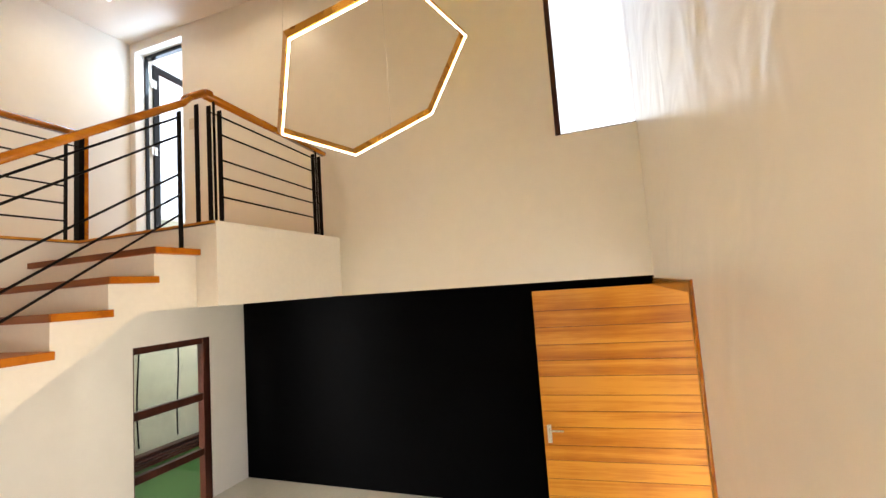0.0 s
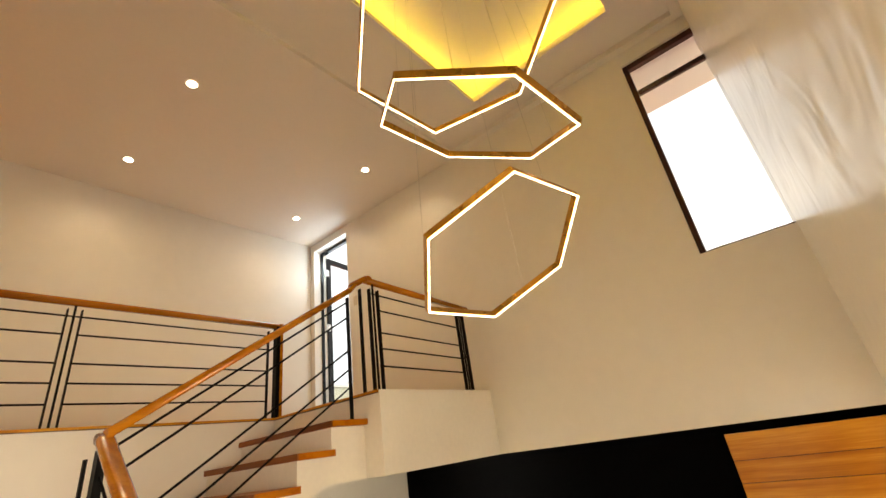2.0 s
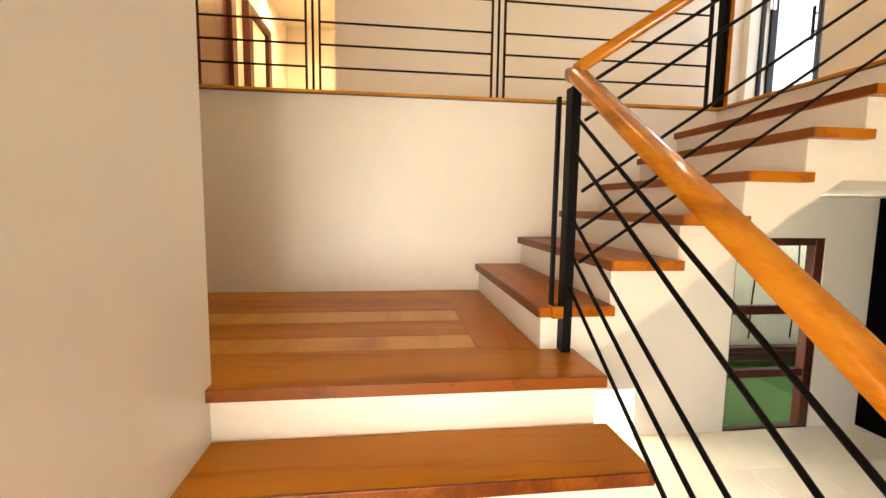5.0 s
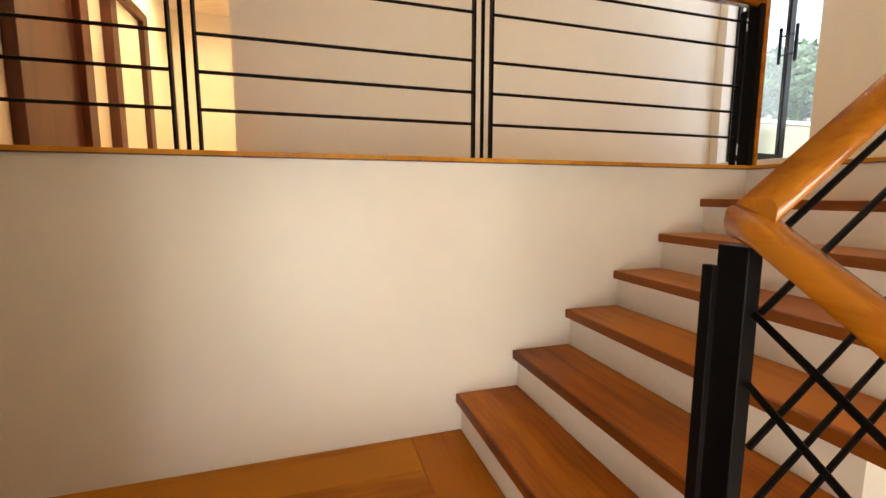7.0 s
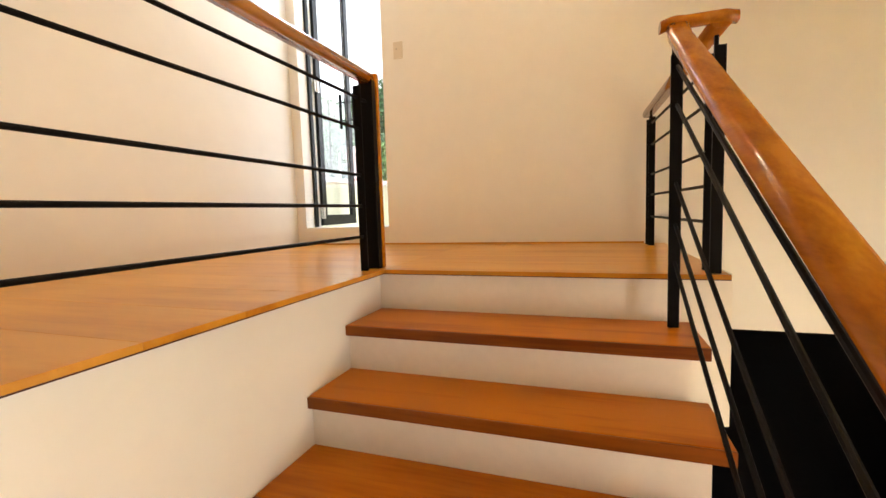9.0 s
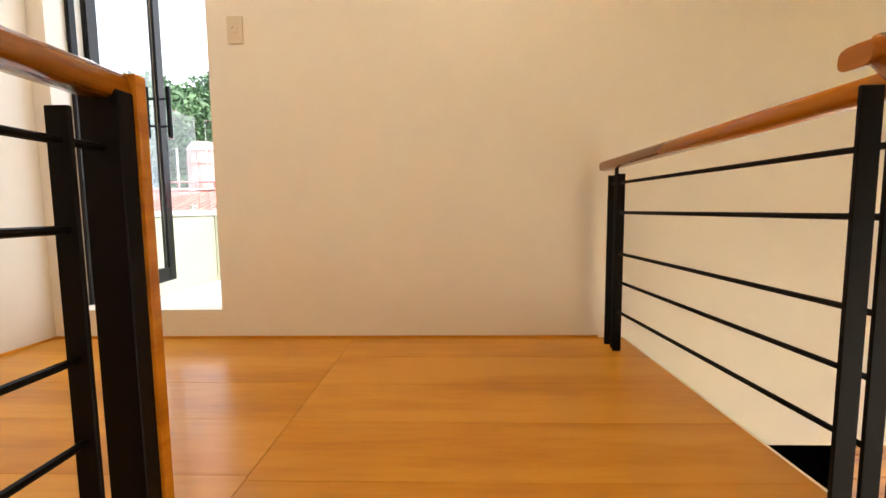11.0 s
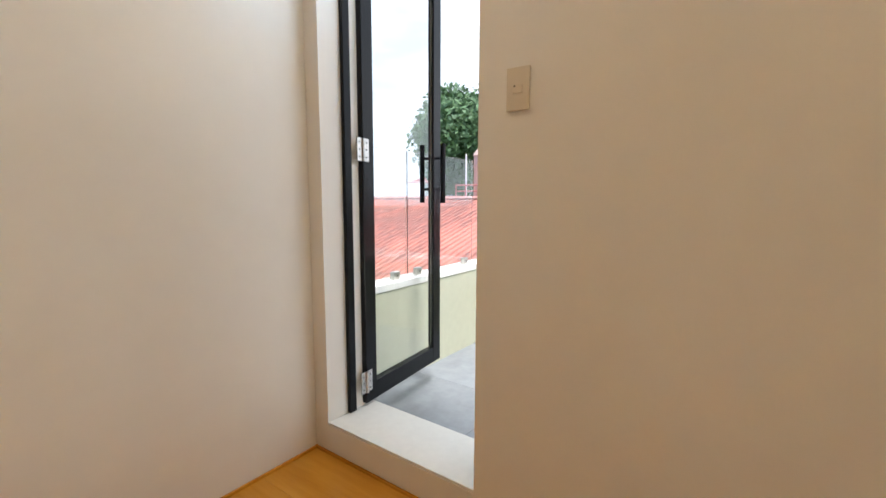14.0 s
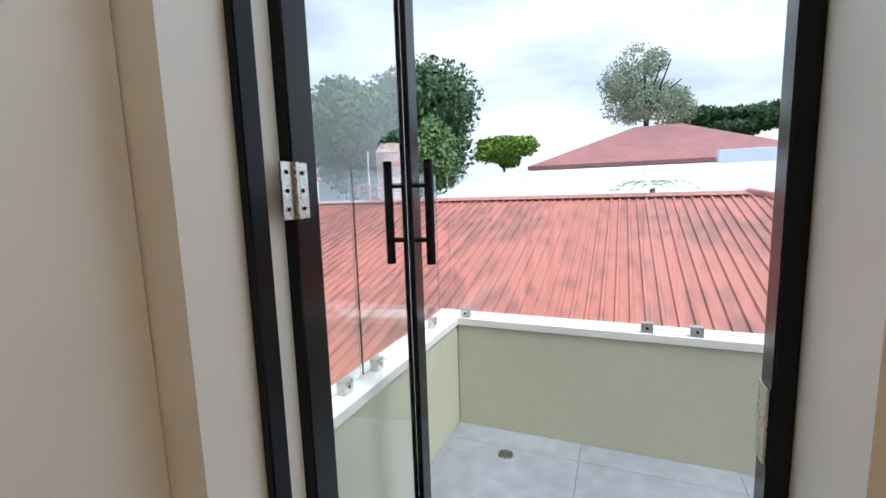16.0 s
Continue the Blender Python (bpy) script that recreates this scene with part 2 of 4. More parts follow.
LEAF_PALE = leaf_mat("pale_leaves", (0.42, 0.50, 0.33), (0.66, 0.73, 0.53))


for node in PLASTER.node_tree.nodes:
    if node.type == "BUMP":
        node.inputs["Distance"].default_value, node.inputs["Strength"].default_value = 0.05, 0.5
        big = node.inputs["Height"].links[0].from_node
        big.inputs["Scale"].default_value, big.inputs["Detail"].default_value, big.inputs["Distortion"].default_value = 2.0, 2, 0.8


# ---------------------------------------------------------------- mesh helpers
def add_box(bm, lo, hi, m=None):
    lo, hi = Vector(lo), Vector(hi)
    t = Matrix.Translation((lo + hi) / 2) @ Matrix.Diagonal((*(hi - lo), 1))
    return bmesh.ops.create_cube(bm, size=1, matrix=(m @ t) if m else t)["verts"]


def box(lo, hi, bevel=0.0, m=None, segments=1):
    bm = bmesh.new()
    add_box(bm, lo, hi, m)
    if bevel:
        bmesh.ops.bevel(bm, geom=bm.edges[:], offset=bevel, segments=segments, affect="EDGES", profile=0.6)
    return bm


def prism(points, axis, a, b, bevel=0.0):
    """A polygon given in the two other axes, pulled along one axis from a to b."""
    bm = bmesh.new()
    def put(p, h):
        return {"x": (h, p[0], p[1]), "y": (p[0], h, p[1]), "z": (p[0], p[1], h)}[axis]
    low, high = [bm.verts.new(put(p, a)) for p in points], [bm.verts.new(put(p, b)) for p in points]
    bm.faces.new(low), bm.faces.new(high[::-1])
    for i in range(len(points)):
        j = (i + 1) % len(points)
        bm.faces.new((low[j], low[i], high[i], high[j]))
    bmesh.ops.recalc_face_normals(bm, faces=bm.faces[:])
    if bevel:
        bmesh.ops.bevel(bm, geom=bm.edges[:], offset=bevel, segments=2, affect="EDGES", profile=0.6)
    return bm


def rod(a, b, r, n=10, r2=None):
    a, b = Vector(a), Vector(b)
    bm = bmesh.new()
    m = Matrix.Translation((a + b) / 2) @ (b - a).to_track_quat("Z", "Y").to_matrix().to_4x4()
    bmesh.ops.create_cone(bm, cap_ends=True, segments=n, radius1=r, radius2=r if r2 is None else r2, depth=(b - a).length, matrix=m)
    return bm


def sweep(points, half_w, half_h, smooth=3):
    """A handrail with a rounded section, mitred at its corners."""
    prof = []
    for k in range(16):
        t = 2 * math.pi * k / 16
        c, s = math.cos(t), math.sin(t)
        prof.append((half_w * math.copysign(abs(c) ** 0.6, c), half_h * math.copysign(abs(s) ** 0.7, s)))
    pts = [Vector(p) for p in points]
    bm = bmesh.new()
    rings = []
    for i, p in enumerate(pts):
        d0 = (p - pts[i - 1]).normalized() if i else None
        d1 = (pts[i + 1] - p).normalized() if i < len(pts) - 1 else None
        if d0 is None:
            d0 = d1
        if d1 is None:
            d1 = d0
        h0, h1 = Vector((d0.x, d0.y, 0)).normalized(), Vector((d1.x, d1.y, 0)).normalized()
        side0, side1 = Vector((h0.y, -h0.x, 0)), Vector((h1.y, -h1.x, 0))
        side = (side0 + side1).normalized()
        side /= max(0.5, side.dot(side0))
        rings.append([bm.verts.new(p + side * u + Vector((0, 0, v))) for u, v in prof])
    for a, b in zip(rings, rings[1:]):
        for k in range(16):
            bm.faces.new((a[k], a[(k + 1) % 16], b[(k + 1) % 16], b[k]))
    bm.faces.new(rings[0][::-1]), bm.faces.new(rings[-1])
    bmesh.ops.recalc_face_normals(bm, faces=bm.faces[:])
    for f in bm.faces:
        f.smooth = len(f.verts) == 4
    return bm


def part(name, bm, material, parent=None, label=""):
    me = bpy.data.meshes.new(name)
    bm.to_mesh(me)
    bm.free()
    me.materials.append(material)
    ob = new(name, me)
    if parent:
        ob.parent = parent
    return tagged(ob, label)


def thing(name, label, category, group="", kind=""):
    return tagged(new(name), label, category, group, kind)


def structure(name, bm, material, label, category):
    return tagged(part(name, bm, material), label, category, kind="structure")


def wall(name, lo, hi, holes, axis, material, label):
    """A wall as a box with rectangular openings (a0, a1, z0, z1) along its length axis, cut into butted blocks."""
    bm = bmesh.new()
    i = "xy".index(axis)
    cuts = sorted({lo[i], hi[i], *[h[0] for h in holes], *[h[1] for h in holes]})
    for a, b in zip(cuts, cuts[1:]):
        mid = (a + b) / 2
        spans, z = [], lo[2]
        for h in sorted((h for h in holes if h[0] < mid < h[1]), key=lambda h: h[2]):
            spans.append((z, h[2]))
            z = h[3]
        spans.append((z, hi[2]))
        for z0, z1 in spans:
            if z1 - z0 > 1e-4:
                l, h = list(lo), list(hi)
                l[i], h[i], l[2], h[2] = a, b, z0, z1
                add_box(bm, l, h)
    bmesh.ops.remove_doubles(bm, verts=bm.verts[:], dist=1e-5)
    inner = {}
    for f in bm.faces:
        key = tuple(round(c, 3) for c in f.calc_center_median())
        inner.setdefault(key, []).append(f)
    bmesh.ops.delete(bm, geom=[f for fs in inner.values() if len(fs) > 1 for f in fs], context="FACES")
    return structure(name, bm, material, label, "wall")


# ---------------------------------------------------------------- plan
R, UP = 0.185, 2.96
LAND = UP - 7 * R
CEILING = 5.783
YP = 1.433            # face of the half wall below the corridor
YB = 3.01             # back wall of the corridor
YR = -2.80            # wall with the entrance door
XL = -4.37            # wall beside the first flight
BOX_Z = 2.378         # underside of the upper landing and of the upper wall
NOSE2 = [-3.22, -2.925, -2.634, -2.353, -2.077, -1.81]
RUN1 = 0.262

# ground floor
structure("floor_slab", box((-9.2, -7.2, -0.25), (1.3, 6.0, -0.012)), GROUT, "cream grout bed of the tiled ground floor", "floor")
structure("kitchen_floor", box((-5.9, 2.292, -0.0118), (-1.452, 5.8, 0.02)), TILE, "glossy cream tile floor behind the stairs", "floor")
# walls
wall("wall_east", (0.0, YR - 0.2, BOX_Z), (0.24, YB + 0.2, 6.1), [(YR + 0.001, -2.167, 3.60, 5.64), (2.10, 2.92, 3.10, 5.66)], "y", PAINT, "warm white plastered upper wall with a tall window and a balcony doorway")
wall("wall_south", (-3.45, YR - 0.2, 0.0), (-0.002, YR, 6.1), [(-1.50, -0.002, 0.0, 2.36)], "x", PLASTER, "warm white uneven plaster wall with the entrance doorway")
# unseen wall; its opening is assumed to suit the added entrance lamp
wall("wall_porch", (-1.7, -3.6, 0.0), (1.03, -3.4, BOX_Z), [(-1.3, 0.6, 0.0, 2.25)], "x", PAINT, "plain white unseen porch wall with an assumed entrance opening")
structure("wall_porch_side", box((-1.7, -3.4, 0.0), (-1.502, YR - 0.2, BOX_Z)), PAINT, "plain white wall of the entrance porch", "wall")
structure("porch_ceiling", box((-1.7, -3.6, BOX_Z + 0.001), (1.24, YR - 0.2, BOX_Z + 0.2)), CEIL, "plain white ceiling of the entrance porch", "ceiling")
structure("wall_black", box((1.03, -3.6, 0.0), (1.24, 2.29, BOX_Z - 0.003)), BLACK, "matt black painted recessed wall on the ground floor", "wall")
wall("wall_garden", (-1.45, 2.29, 0.0), (1.24, 2.45, BOX_Z - 0.003), [(-0.487, 0.474, 0.0, 1.975)], "x", PAINT, "white ground floor wall with a framed glass door")
wall("wall_kitchen", (-1.45, 2.452, 0.0), (-1.29, 5.8, BOX_Z - 0.003), [(2.54, 3.8, 0.40, 1.62)], "y", PAINT, "white side wall with a low window")
structure("recess_ceiling", box((0.242, YR - 0.198, BOX_Z - 0.002), (1.24, 2.45, BOX_Z + 0.2)), CEIL, "white ceiling of the ground floor recess", "ceiling")
structure("wall_stair", box((XL - 0.16, -1.35, 0.0), (XL, -0.06, 6.1)), PAINT, "tall warm white wall beside the first stair flight", "wall")
structure("wall_stair_above", box((XL - 0.16, YR - 0.2, 2.9), (XL, -1.352, 6.1)), PAINT, "warm white wall above the living room opening", "wall")
structure("wall_landing_west", box((-6.1, -0.2, 0.0), (-5.9, 8.2, 6.1)), PAINT, "plain white wall that closes the stair hall", "wall")
structure("wall_behind_landing", box((-5.9, -0.2, 0.0), (XL - 0.162, -0.06, 6.1)), PAINT, "plain white wall behind the stair landing", "wall")
structure("wall_half", box((-5.9, YP, 0.9), (-1.483, YP + 0.14, UP - 0.0217)), PAINT, "warm white half wall below the upper corridor", "wall")
structure("wall_corridor", box((-4.34, YB, UP - 0.2), (-0.002, YB + 0.16, CEILING)), PAINT, "warm white back wall of the upper corridor", "wall")
structure("wall_hall_side", box((-4.34, YB + 0.162, UP - 0.2), (-4.18, 8.0, CEILING)), PAINT, "side wall of the bedroom hallway", "wall")
structure("wall_hall_end", box((-5.9, 8.0, UP - 0.2), (-4.18, 8.2, CEILING)), PAINT, "end wall of the bedroom hallway", "wall")
structure("wall_living_west", box((-9.2, -7.0, 0.0), (-9.0, -1.15, 3.1)), PAINT, "plain living room wall", "wall")
structure("wall_living_north", box((-9.0, -1.35, 0.0), (XL - 0.162, -1.15, 3.1)), PAINT, "plain living room wall", "wall")
# unseen wall; its opening is assumed and backs the added living room lamp
wall("wall_living_south", (-9.2, -7.2, 0.0), (-2.75, -7.0, 3.1), [(-8.0, -3.1, 0.2, 2.85)], "x", PAINT, "plain unseen living room wall with an assumed wide opening")
structure("wall_living_east", box((-2.95, -7.0, 0.0), (-2.75, YR - 0.202, 3.1)), PAINT, "plain wall between living room and porch", "wall")
structure("wall_kitchen_end", box((-5.9, 5.8, 0.0), (-1.29, 6.0, BOX_Z)), PAINT, "plain end wall of the ground floor", "wall")
# slabs of the upper floor
structure("upper_slab", box((-5.9, YP + 0.142, UP - 0.32), (-0.002, YB - 0.002, UP - 0.022)), CEIL, "white concrete slab of the upper corridor", "floor")
structure("hall_slab", box((-5.9, YB, UP - 0.32), (-4.342, 8.0, UP - 0.022)), CEIL, "concrete slab of the bedroom hallway", "floor")
structure("landing_box", prism([(-1.48, UP - 0.022), (-1.48, BOX_Z), (-0.001, BOX_Z), (-0.001, UP - 0.022)], "y", 0.0, YP + 0.14, 0.003), RISER, "white boxed edge of the upper landing", "floor")
structure("ground_floor_ceiling", box((-5.9, YP + 0.145, BOX_Z), (-1.49, 5.8, UP - 0.325)), CEIL, "white ground floor ceiling", "ceiling")

# ceilings
bm = bmesh.new()
add_box(bm, (-5.9, 0.0, CEILING), (-0.001, YB - 0.001, CEILING + 0.3))
add_box(bm, (-5.9, YB, CEILING), (-4.18, 8.0, CEILING + 0.3))
structure("ceiling", bm, CEIL, "white corridor ceiling with round downlights", "ceiling")
CV = (-3.75, -2.28, -0.53, -0.78)
bm = bmesh.new()
T = CEILING + 0.055
add_box(bm, (XL, YR, T), (CV[0], -0.09, T + 0.05))
add_box(bm, (CV[2], YR, T), (-0.09, -0.09, T + 0.05))
add_box(bm, (CV[0], YR + 0.09, T), (CV[2], CV[1], T + 0.05))
add_box(bm, (CV[0], CV[3], T), (CV[2], -0.09, T + 0.05))
add_box(bm, (XL, -0.09, CEILING), (-0.001, -0.001, T + 0.05))
add_box(bm, (-0.09, YR, CEILING), (-0.001, -0.09, T + 0.05))
add_box(bm, (CV[0], YR, CEILING), (-0.09, YR + 0.09, T + 0.05))
add_box(bm, (CV[0] - 0.14, CV[1] - 0.14, T + 0.23), (CV[2] + 0.14, CV[3] + 0.14, T + 0.28))
for lo, hi in (((CV[0] - 0.16, CV[1] - 0.16), (CV[0] - 0.14, CV[3] + 0.16)), ((CV[2] + 0.14, CV[1] - 0.16), (CV[2] + 0.16, CV[3] + 0.16)),
               ((CV[0] - 0.14, CV[1] - 0.16), (CV[2] + 0.14, CV[1] - 0.14)), ((CV[0] - 0.14, CV[3] + 0.14), (CV[2] + 0.14, CV[3] + 0.16))):
    add_box(bm, (*lo, T + 0.05), (*hi, T + 0.28))
structure("tray_ceiling", bm, CEIL, "white tray ceiling with a recessed cove over the stair void", "ceiling")
structure("living_ceiling", box((-9.0, -7.0, 2.9), (-2.952, YR - 0.202, 3.098)), CEIL, "plain white living room ceiling", "ceiling")
structure("living_ceiling_2", box((-9.0, YR - 0.2, 2.9), (XL - 0.162, -1.352, 3.098)), CEIL, "plain white living room ceiling", "ceiling")
structure("front_wall_above", box((-4.37, YR - 0.2, 2.9), (-3.452, YR, 6.1)), PAINT, "white wall above the stair foot", "wall")
structure("eave", box((0.242, -3.3, 5.72), (1.1, -1.9, 5.92), 0.01), CEIL, "cream roof eave over the window", "roof")
structure("roof_deck", box((-6.1, -3.0, 6.12), (0.24, 8.2, 6.3)), CEIL, "flat concrete roof deck", "roof")

cove = thing("cove_light", "yellow led strip light hidden in the ceiling cove", "cove light")
for lo, hi in (((CV[0] - 0.09, CV[1] - 0.1), (CV[0] - 0.07, CV[3] + 0.1)), ((CV[2] + 0.07, CV[1] - 0.1), (CV[2] + 0.09, CV[3] + 0.1)),
               ((CV[0] - 0.06, CV[1] - 0.09), (CV[2] + 0.06, CV[1] - 0.07)), ((CV[0] - 0.06, CV[3] + 0.07), (CV[2] + 0.06, CV[3] + 0.09))):
    part("led_strip", box((*lo, T + 0.052), (*hi, T + 0.066)), COVE_LED, cove)

# ---------------------------------------------------------------- staircase
stairs = thing("staircase", "white masonry staircase with thick varnished wooden treads", "stairs")
TH = 0.042
# second flight: masonry body
bm = bmesh.new()
def soffit(x):
    return max(LAND - 0.19, min(BOX_Z, BOX_Z - (-1.86 - x) * 0.674))
def column(bm, pts, axis, a, c):
    q = prism(pts, axis, a, c)
    me = bpy.data.meshes.new("column")
    q.to_mesh(me)
    bm.from_mesh(me)
    q.free()
    bpy.data.meshes.remove(me)
for k, x in enumerate(NOSE2):
    z = LAND + R * (k + 1) - TH
    xa, xb = x + 0.03, (NOSE2[k + 1] + 0.03 if k < 5 else -1.481)
    cuts = [xa, -1.86, xb] if xa < -1.86 < xb else [xa, xb]
    for p, q in zip(cuts, cuts[1:]):
        column(bm, [(p, soffit(p)), (q, soffit(q)), (q, z), (p, z)], "y", 0.19, YP - 0.001)
    bmesh.ops.remove_doubles(bm, verts=bm.verts[:], dist=1e-4)
    part("step_body", bm, RISER, stairs)
    bm = bmesh.new()
for k, x in enumerate(NOSE2):
    z = LAND + R * (k + 1)
    nx = (NOSE2[k + 1] + 0.028) if k < 5 else -1.484
    part("tread", box((x + 0.0105, 0.14, z - TH), (nx, YP - 0.002, z), 0.003, segments=2), WOOD_Y, stairs)
    # thin front strip that carries the shaded, darker colour of the board edge
    part("nosing", box((x, 0.14, z - TH), (x + 0.010, YP - 0.002, z - 0.0005), 0.003, segments=2), SHADED_EDGE, stairs, "dark front edge of the tread, edge grain and shade in its colour")
# landing
part("landing_slab", box((-5.9, -0.075, LAND - 0.19), (-3.204, YP - 0.001, LAND - TH)), RISER, stairs, "white plastered landing slab")
part("landing_slab", box((-3.204, -0.075, LAND - 0.19), (-3.075, 0.189, LAND - TH)), RISER, stairs)
inner = [(0.228, 0.405), (0.405, 0.655), (0.655, 0.86), (0.86, 1.177)]
for k, (a, b) in enumerate(inner):
    part("landing_plank", box((-5.88, a, LAND - TH), (-3.444, b - 0.0008, LAND), 0.0015), (FLOOR_WOOD, WOOD_X)[k % 2], stairs)
part("landing_plank", box((-5.88, 1.177, LAND - TH), (-3.444, YP - 0.002, LAND), 0.0015), WOOD_X, stairs)
part("landing_border", prism([(-5.88, -0.0995), (-3.05, -0.0995), (-3.05, 0.187), (-3.192, 0.187), (-3.443, 0.2272), (-5.88, 0.2272)], "z", LAND - TH, LAND, 0.002), WOOD_X, stairs, "wide border board along the landing edge")
part("landing_border", prism([(-3.192, 0.188), (-3.192, YP - 0.002), (-3.443, YP - 0.002), (-3.443, 0.2282)], "z", LAND - TH, LAND, 0.0015), WOOD_Y, stairs, "border board along the second flight")
part("nosing", box((-5.88, -0.11, LAND - TH), (-3.05, -0.10, LAND - 0.0005), 0.003, segments=2), SHADED_EDGE, stairs, "dark front edge of the landing, edge grain and shade in its colour")
# first flight
bm = bmesh.new()
for k in range(1, 9):
    ya, yb, z = -0.11 - RUN1 * k + 0.03, -0.11 - RUN1 * (k - 1) + 0.03, LAND - R * k - TH
    column(bm, [(ya, max(0.0, z - 0.30)), (yb, max(0.0, z - 0.12)), (yb, z), (ya, z)], "x", XL + 0.001, -3.075)
    part("step_body", bm, RISER, stairs)
    bm = bmesh.new()
for k in range(1, 9):
    y0, z = -0.11 - RUN1 * k, LAND - R * k
    part("tread", box((XL + 0.001, y0 + 0.0105, z - TH), (-3.03, y0 + RUN1 + 0.028, z), 0.003, segments=2), WOOD_X, stairs)
    part("nosing", box((XL + 0.001, y0, z - TH), (-3.03, y0 + 0.010, z - 0.0005), 0.003, segments=2), SHADED_EDGE, stairs, "dark front edge of the tread, edge grain and shade in its colour")

# ---------------------------------------------------------------- railings
BARS = (0.778, 0.642, 0.436, 0.298, 0.158)


def leg(parent, x, y, z0, z1, wx=0.009, wy=0.038):
    return part("post", box((x - wx / 2, y - wy / 2, z0), (x + wx / 2, y + wy / 2, z1), 0.0015), STEEL, parent)


def bar(parent, a, b, r=0.007):
    return part("bar", rod(a, b, r, 8), STEEL, parent)


# corridor railing
YC = 1.475
rail = thing("corridor_railing", "black steel bar railing with wooden handrail along the corridor", "railing", "stair hall railings")
part("handrail", sweep([(-5.6, YC, UP + 0.885), (-1.44, YC, UP + 0.885)], 0.032, 0.026), RAIL_WOOD, rail, "varnished wooden handrail")
groups = [(-5.50, None), (-4.335, -4.25), (-3.128, -3.042), (None, -1.55)]
for a, b in groups:
    for x in (a, b):
        if x is not None:
            leg(rail, x, YC, UP, UP + 0.83)
    if a and b:
        part("post", box(((a + b) / 2 - 0.007, YC - 0.007, UP), ((a + b) / 2 + 0.007, YC + 0.007, UP + 0.87), 0.001), STEEL, rail)
        bar(rail, (a, YC, UP + BARS[0]), (b, YC, UP + BARS[0]), 0.006)
for x0, x1 in ((-5.50, -4.335), (-4.25, -3.128), (-3.042, -1.55)):
    for z in BARS:
        bar(rail, (x0, YC, UP + z), (x1, YC, UP + z))
part("newel", box((-1.475, YC - 0.035, UP), (-1.437, YC + 0.035, UP + 0.875), 0.002), STEEL, rail)
part("newel_cladding", box((-1.436, YC - 0.04, UP), (-1.408, YC + 0.04, UP + 0.912), 0.006, segments=2), RAIL_WOOD, rail, "varnished wooden post cladding")
bar(rail, (-1.55, YC, UP + BARS[0]), (-1.46, YC, UP + BARS[0]))

# upper landing railing
YV = 0.115
rail = thing("landing_railing", "black steel railing with a wooden handrail on the upper landing edge", "railing", "stair hall railings")
part("handrail", sweep([(-1.50, 0.06, UP + 0.892), (-0.03, YV + 0.013, UP + 0.870)], 0.032, 0.024), RAIL_WOOD, rail, "varnished wooden handrail")
part("handrail_return", sweep([(-1.495, 0.255, UP + 0.897), (-1.495, 0.225, UP + 0.907), (-1.495, 0.05, UP + 0.907), (-1.495, 0.012, UP + 0.897)], 0.030, 0.019), RAIL_WOOD, rail, "short wooden return piece")
leg(rail, -1.455, 0.188, UP, UP + 0.865)
for x, y in ((-1.47, 0.055), (-1.375, 0.06), (-0.215, 0.122), (-0.115, 0.125)):
    leg(rail, x, y, UP, UP + 0.82)
for x, y in ((-1.425, 0.058), (-0.165, 0.1235)):
    part("post", box((x - 0.007, y - 0.007, UP), (x + 0.007, y + 0.007, UP + 0.885), 0.001), STEEL, rail)
for z in (0.78, 0.645, 0.458, 0.328, 0.188):
    bar(rail, (-1.375, 0.06, UP + z), (-0.215, 0.122, UP + z))
for xa, xb, ya, yb in ((-1.47, -1.375, 0.055, 0.06), (-0.215, -0.115, 0.122, 0.125)):
    bar(rail, (xa, ya, UP + 0.78), (xb, yb, UP + 0.78), 0.005)

# flight railings
YF, XF, YU, YT = 0.178, -3.10, 0.140, 0.198
S2, S1 = R / 0.2785, 0.662
H0 = 2.748
rail = thing("upper_flight_railing", "black steel bar railing with a wooden handrail on the upper flight", "railing", "stair hall railings")
xe = -1.495
part("handrail", sweep([(-3.105, YU, H0 + 0.015), (xe - 0.06, YT, H0 + 0.02 + S2 * (xe - 0.06 + 3.105)), (xe, YT, UP + 0.905)], 0.038, 0.029), RAIL_WOOD, rail, "varnished wooden handrail")
OFF = [0.07, 0.20, 0.47, 0.615, 0.75]
leg(rail, -1.575, 0.21, UP - R, H0 + S2 * (-1.575 + 3.105) - 0.03)
for o in OFF:
    bar(rail, (-3.06, YU + 0.004, H0 + S2 * 0.045 - o), (-1.575, 0.208, H0 + S2 * 1.53 - o))

rail = thing("lower_flight_railing", "black steel bar railing with thick wooden handrail, lower flight", "railing", "stair hall railings")
part("handrail", sweep([(XF, YU + 0.03, H0 + 0.002), (XF, YF - 0.06, H0 - 0.02), (XF, -2.35, H0 - 0.02 - S1 * (YF - 0.04 + 2.35))], 0.039, 0.030), RAIL_WOOD_Y, rail, "varnished wooden handrail")
part("newel", box((XF - 0.018, YF - 0.045, LAND), (XF + 0.018, YF + 0.018, H0 - 0.045), 0.002), STEEL, rail, "black steel newel post")
part("newel_rod", box((XF - 0.06, YF - 0.012, LAND + 0.17), (XF - 0.046, YF + 0.012, H0 - 0.08), 0.001), STEEL, rail)
part("newel_block", box((XF - 0.066, YF - 0.05, LAND + 0.14), (XF - 0.019, YF + 0.02, LAND + 0.19), 0.003), RAIL_WOOD, rail, "small wooden block on the newel")
leg(rail, XF, -2.2, LAND - R * 8, H0 - S1 * (YF + 2.2) - 0.12, 0.038, 0.009)
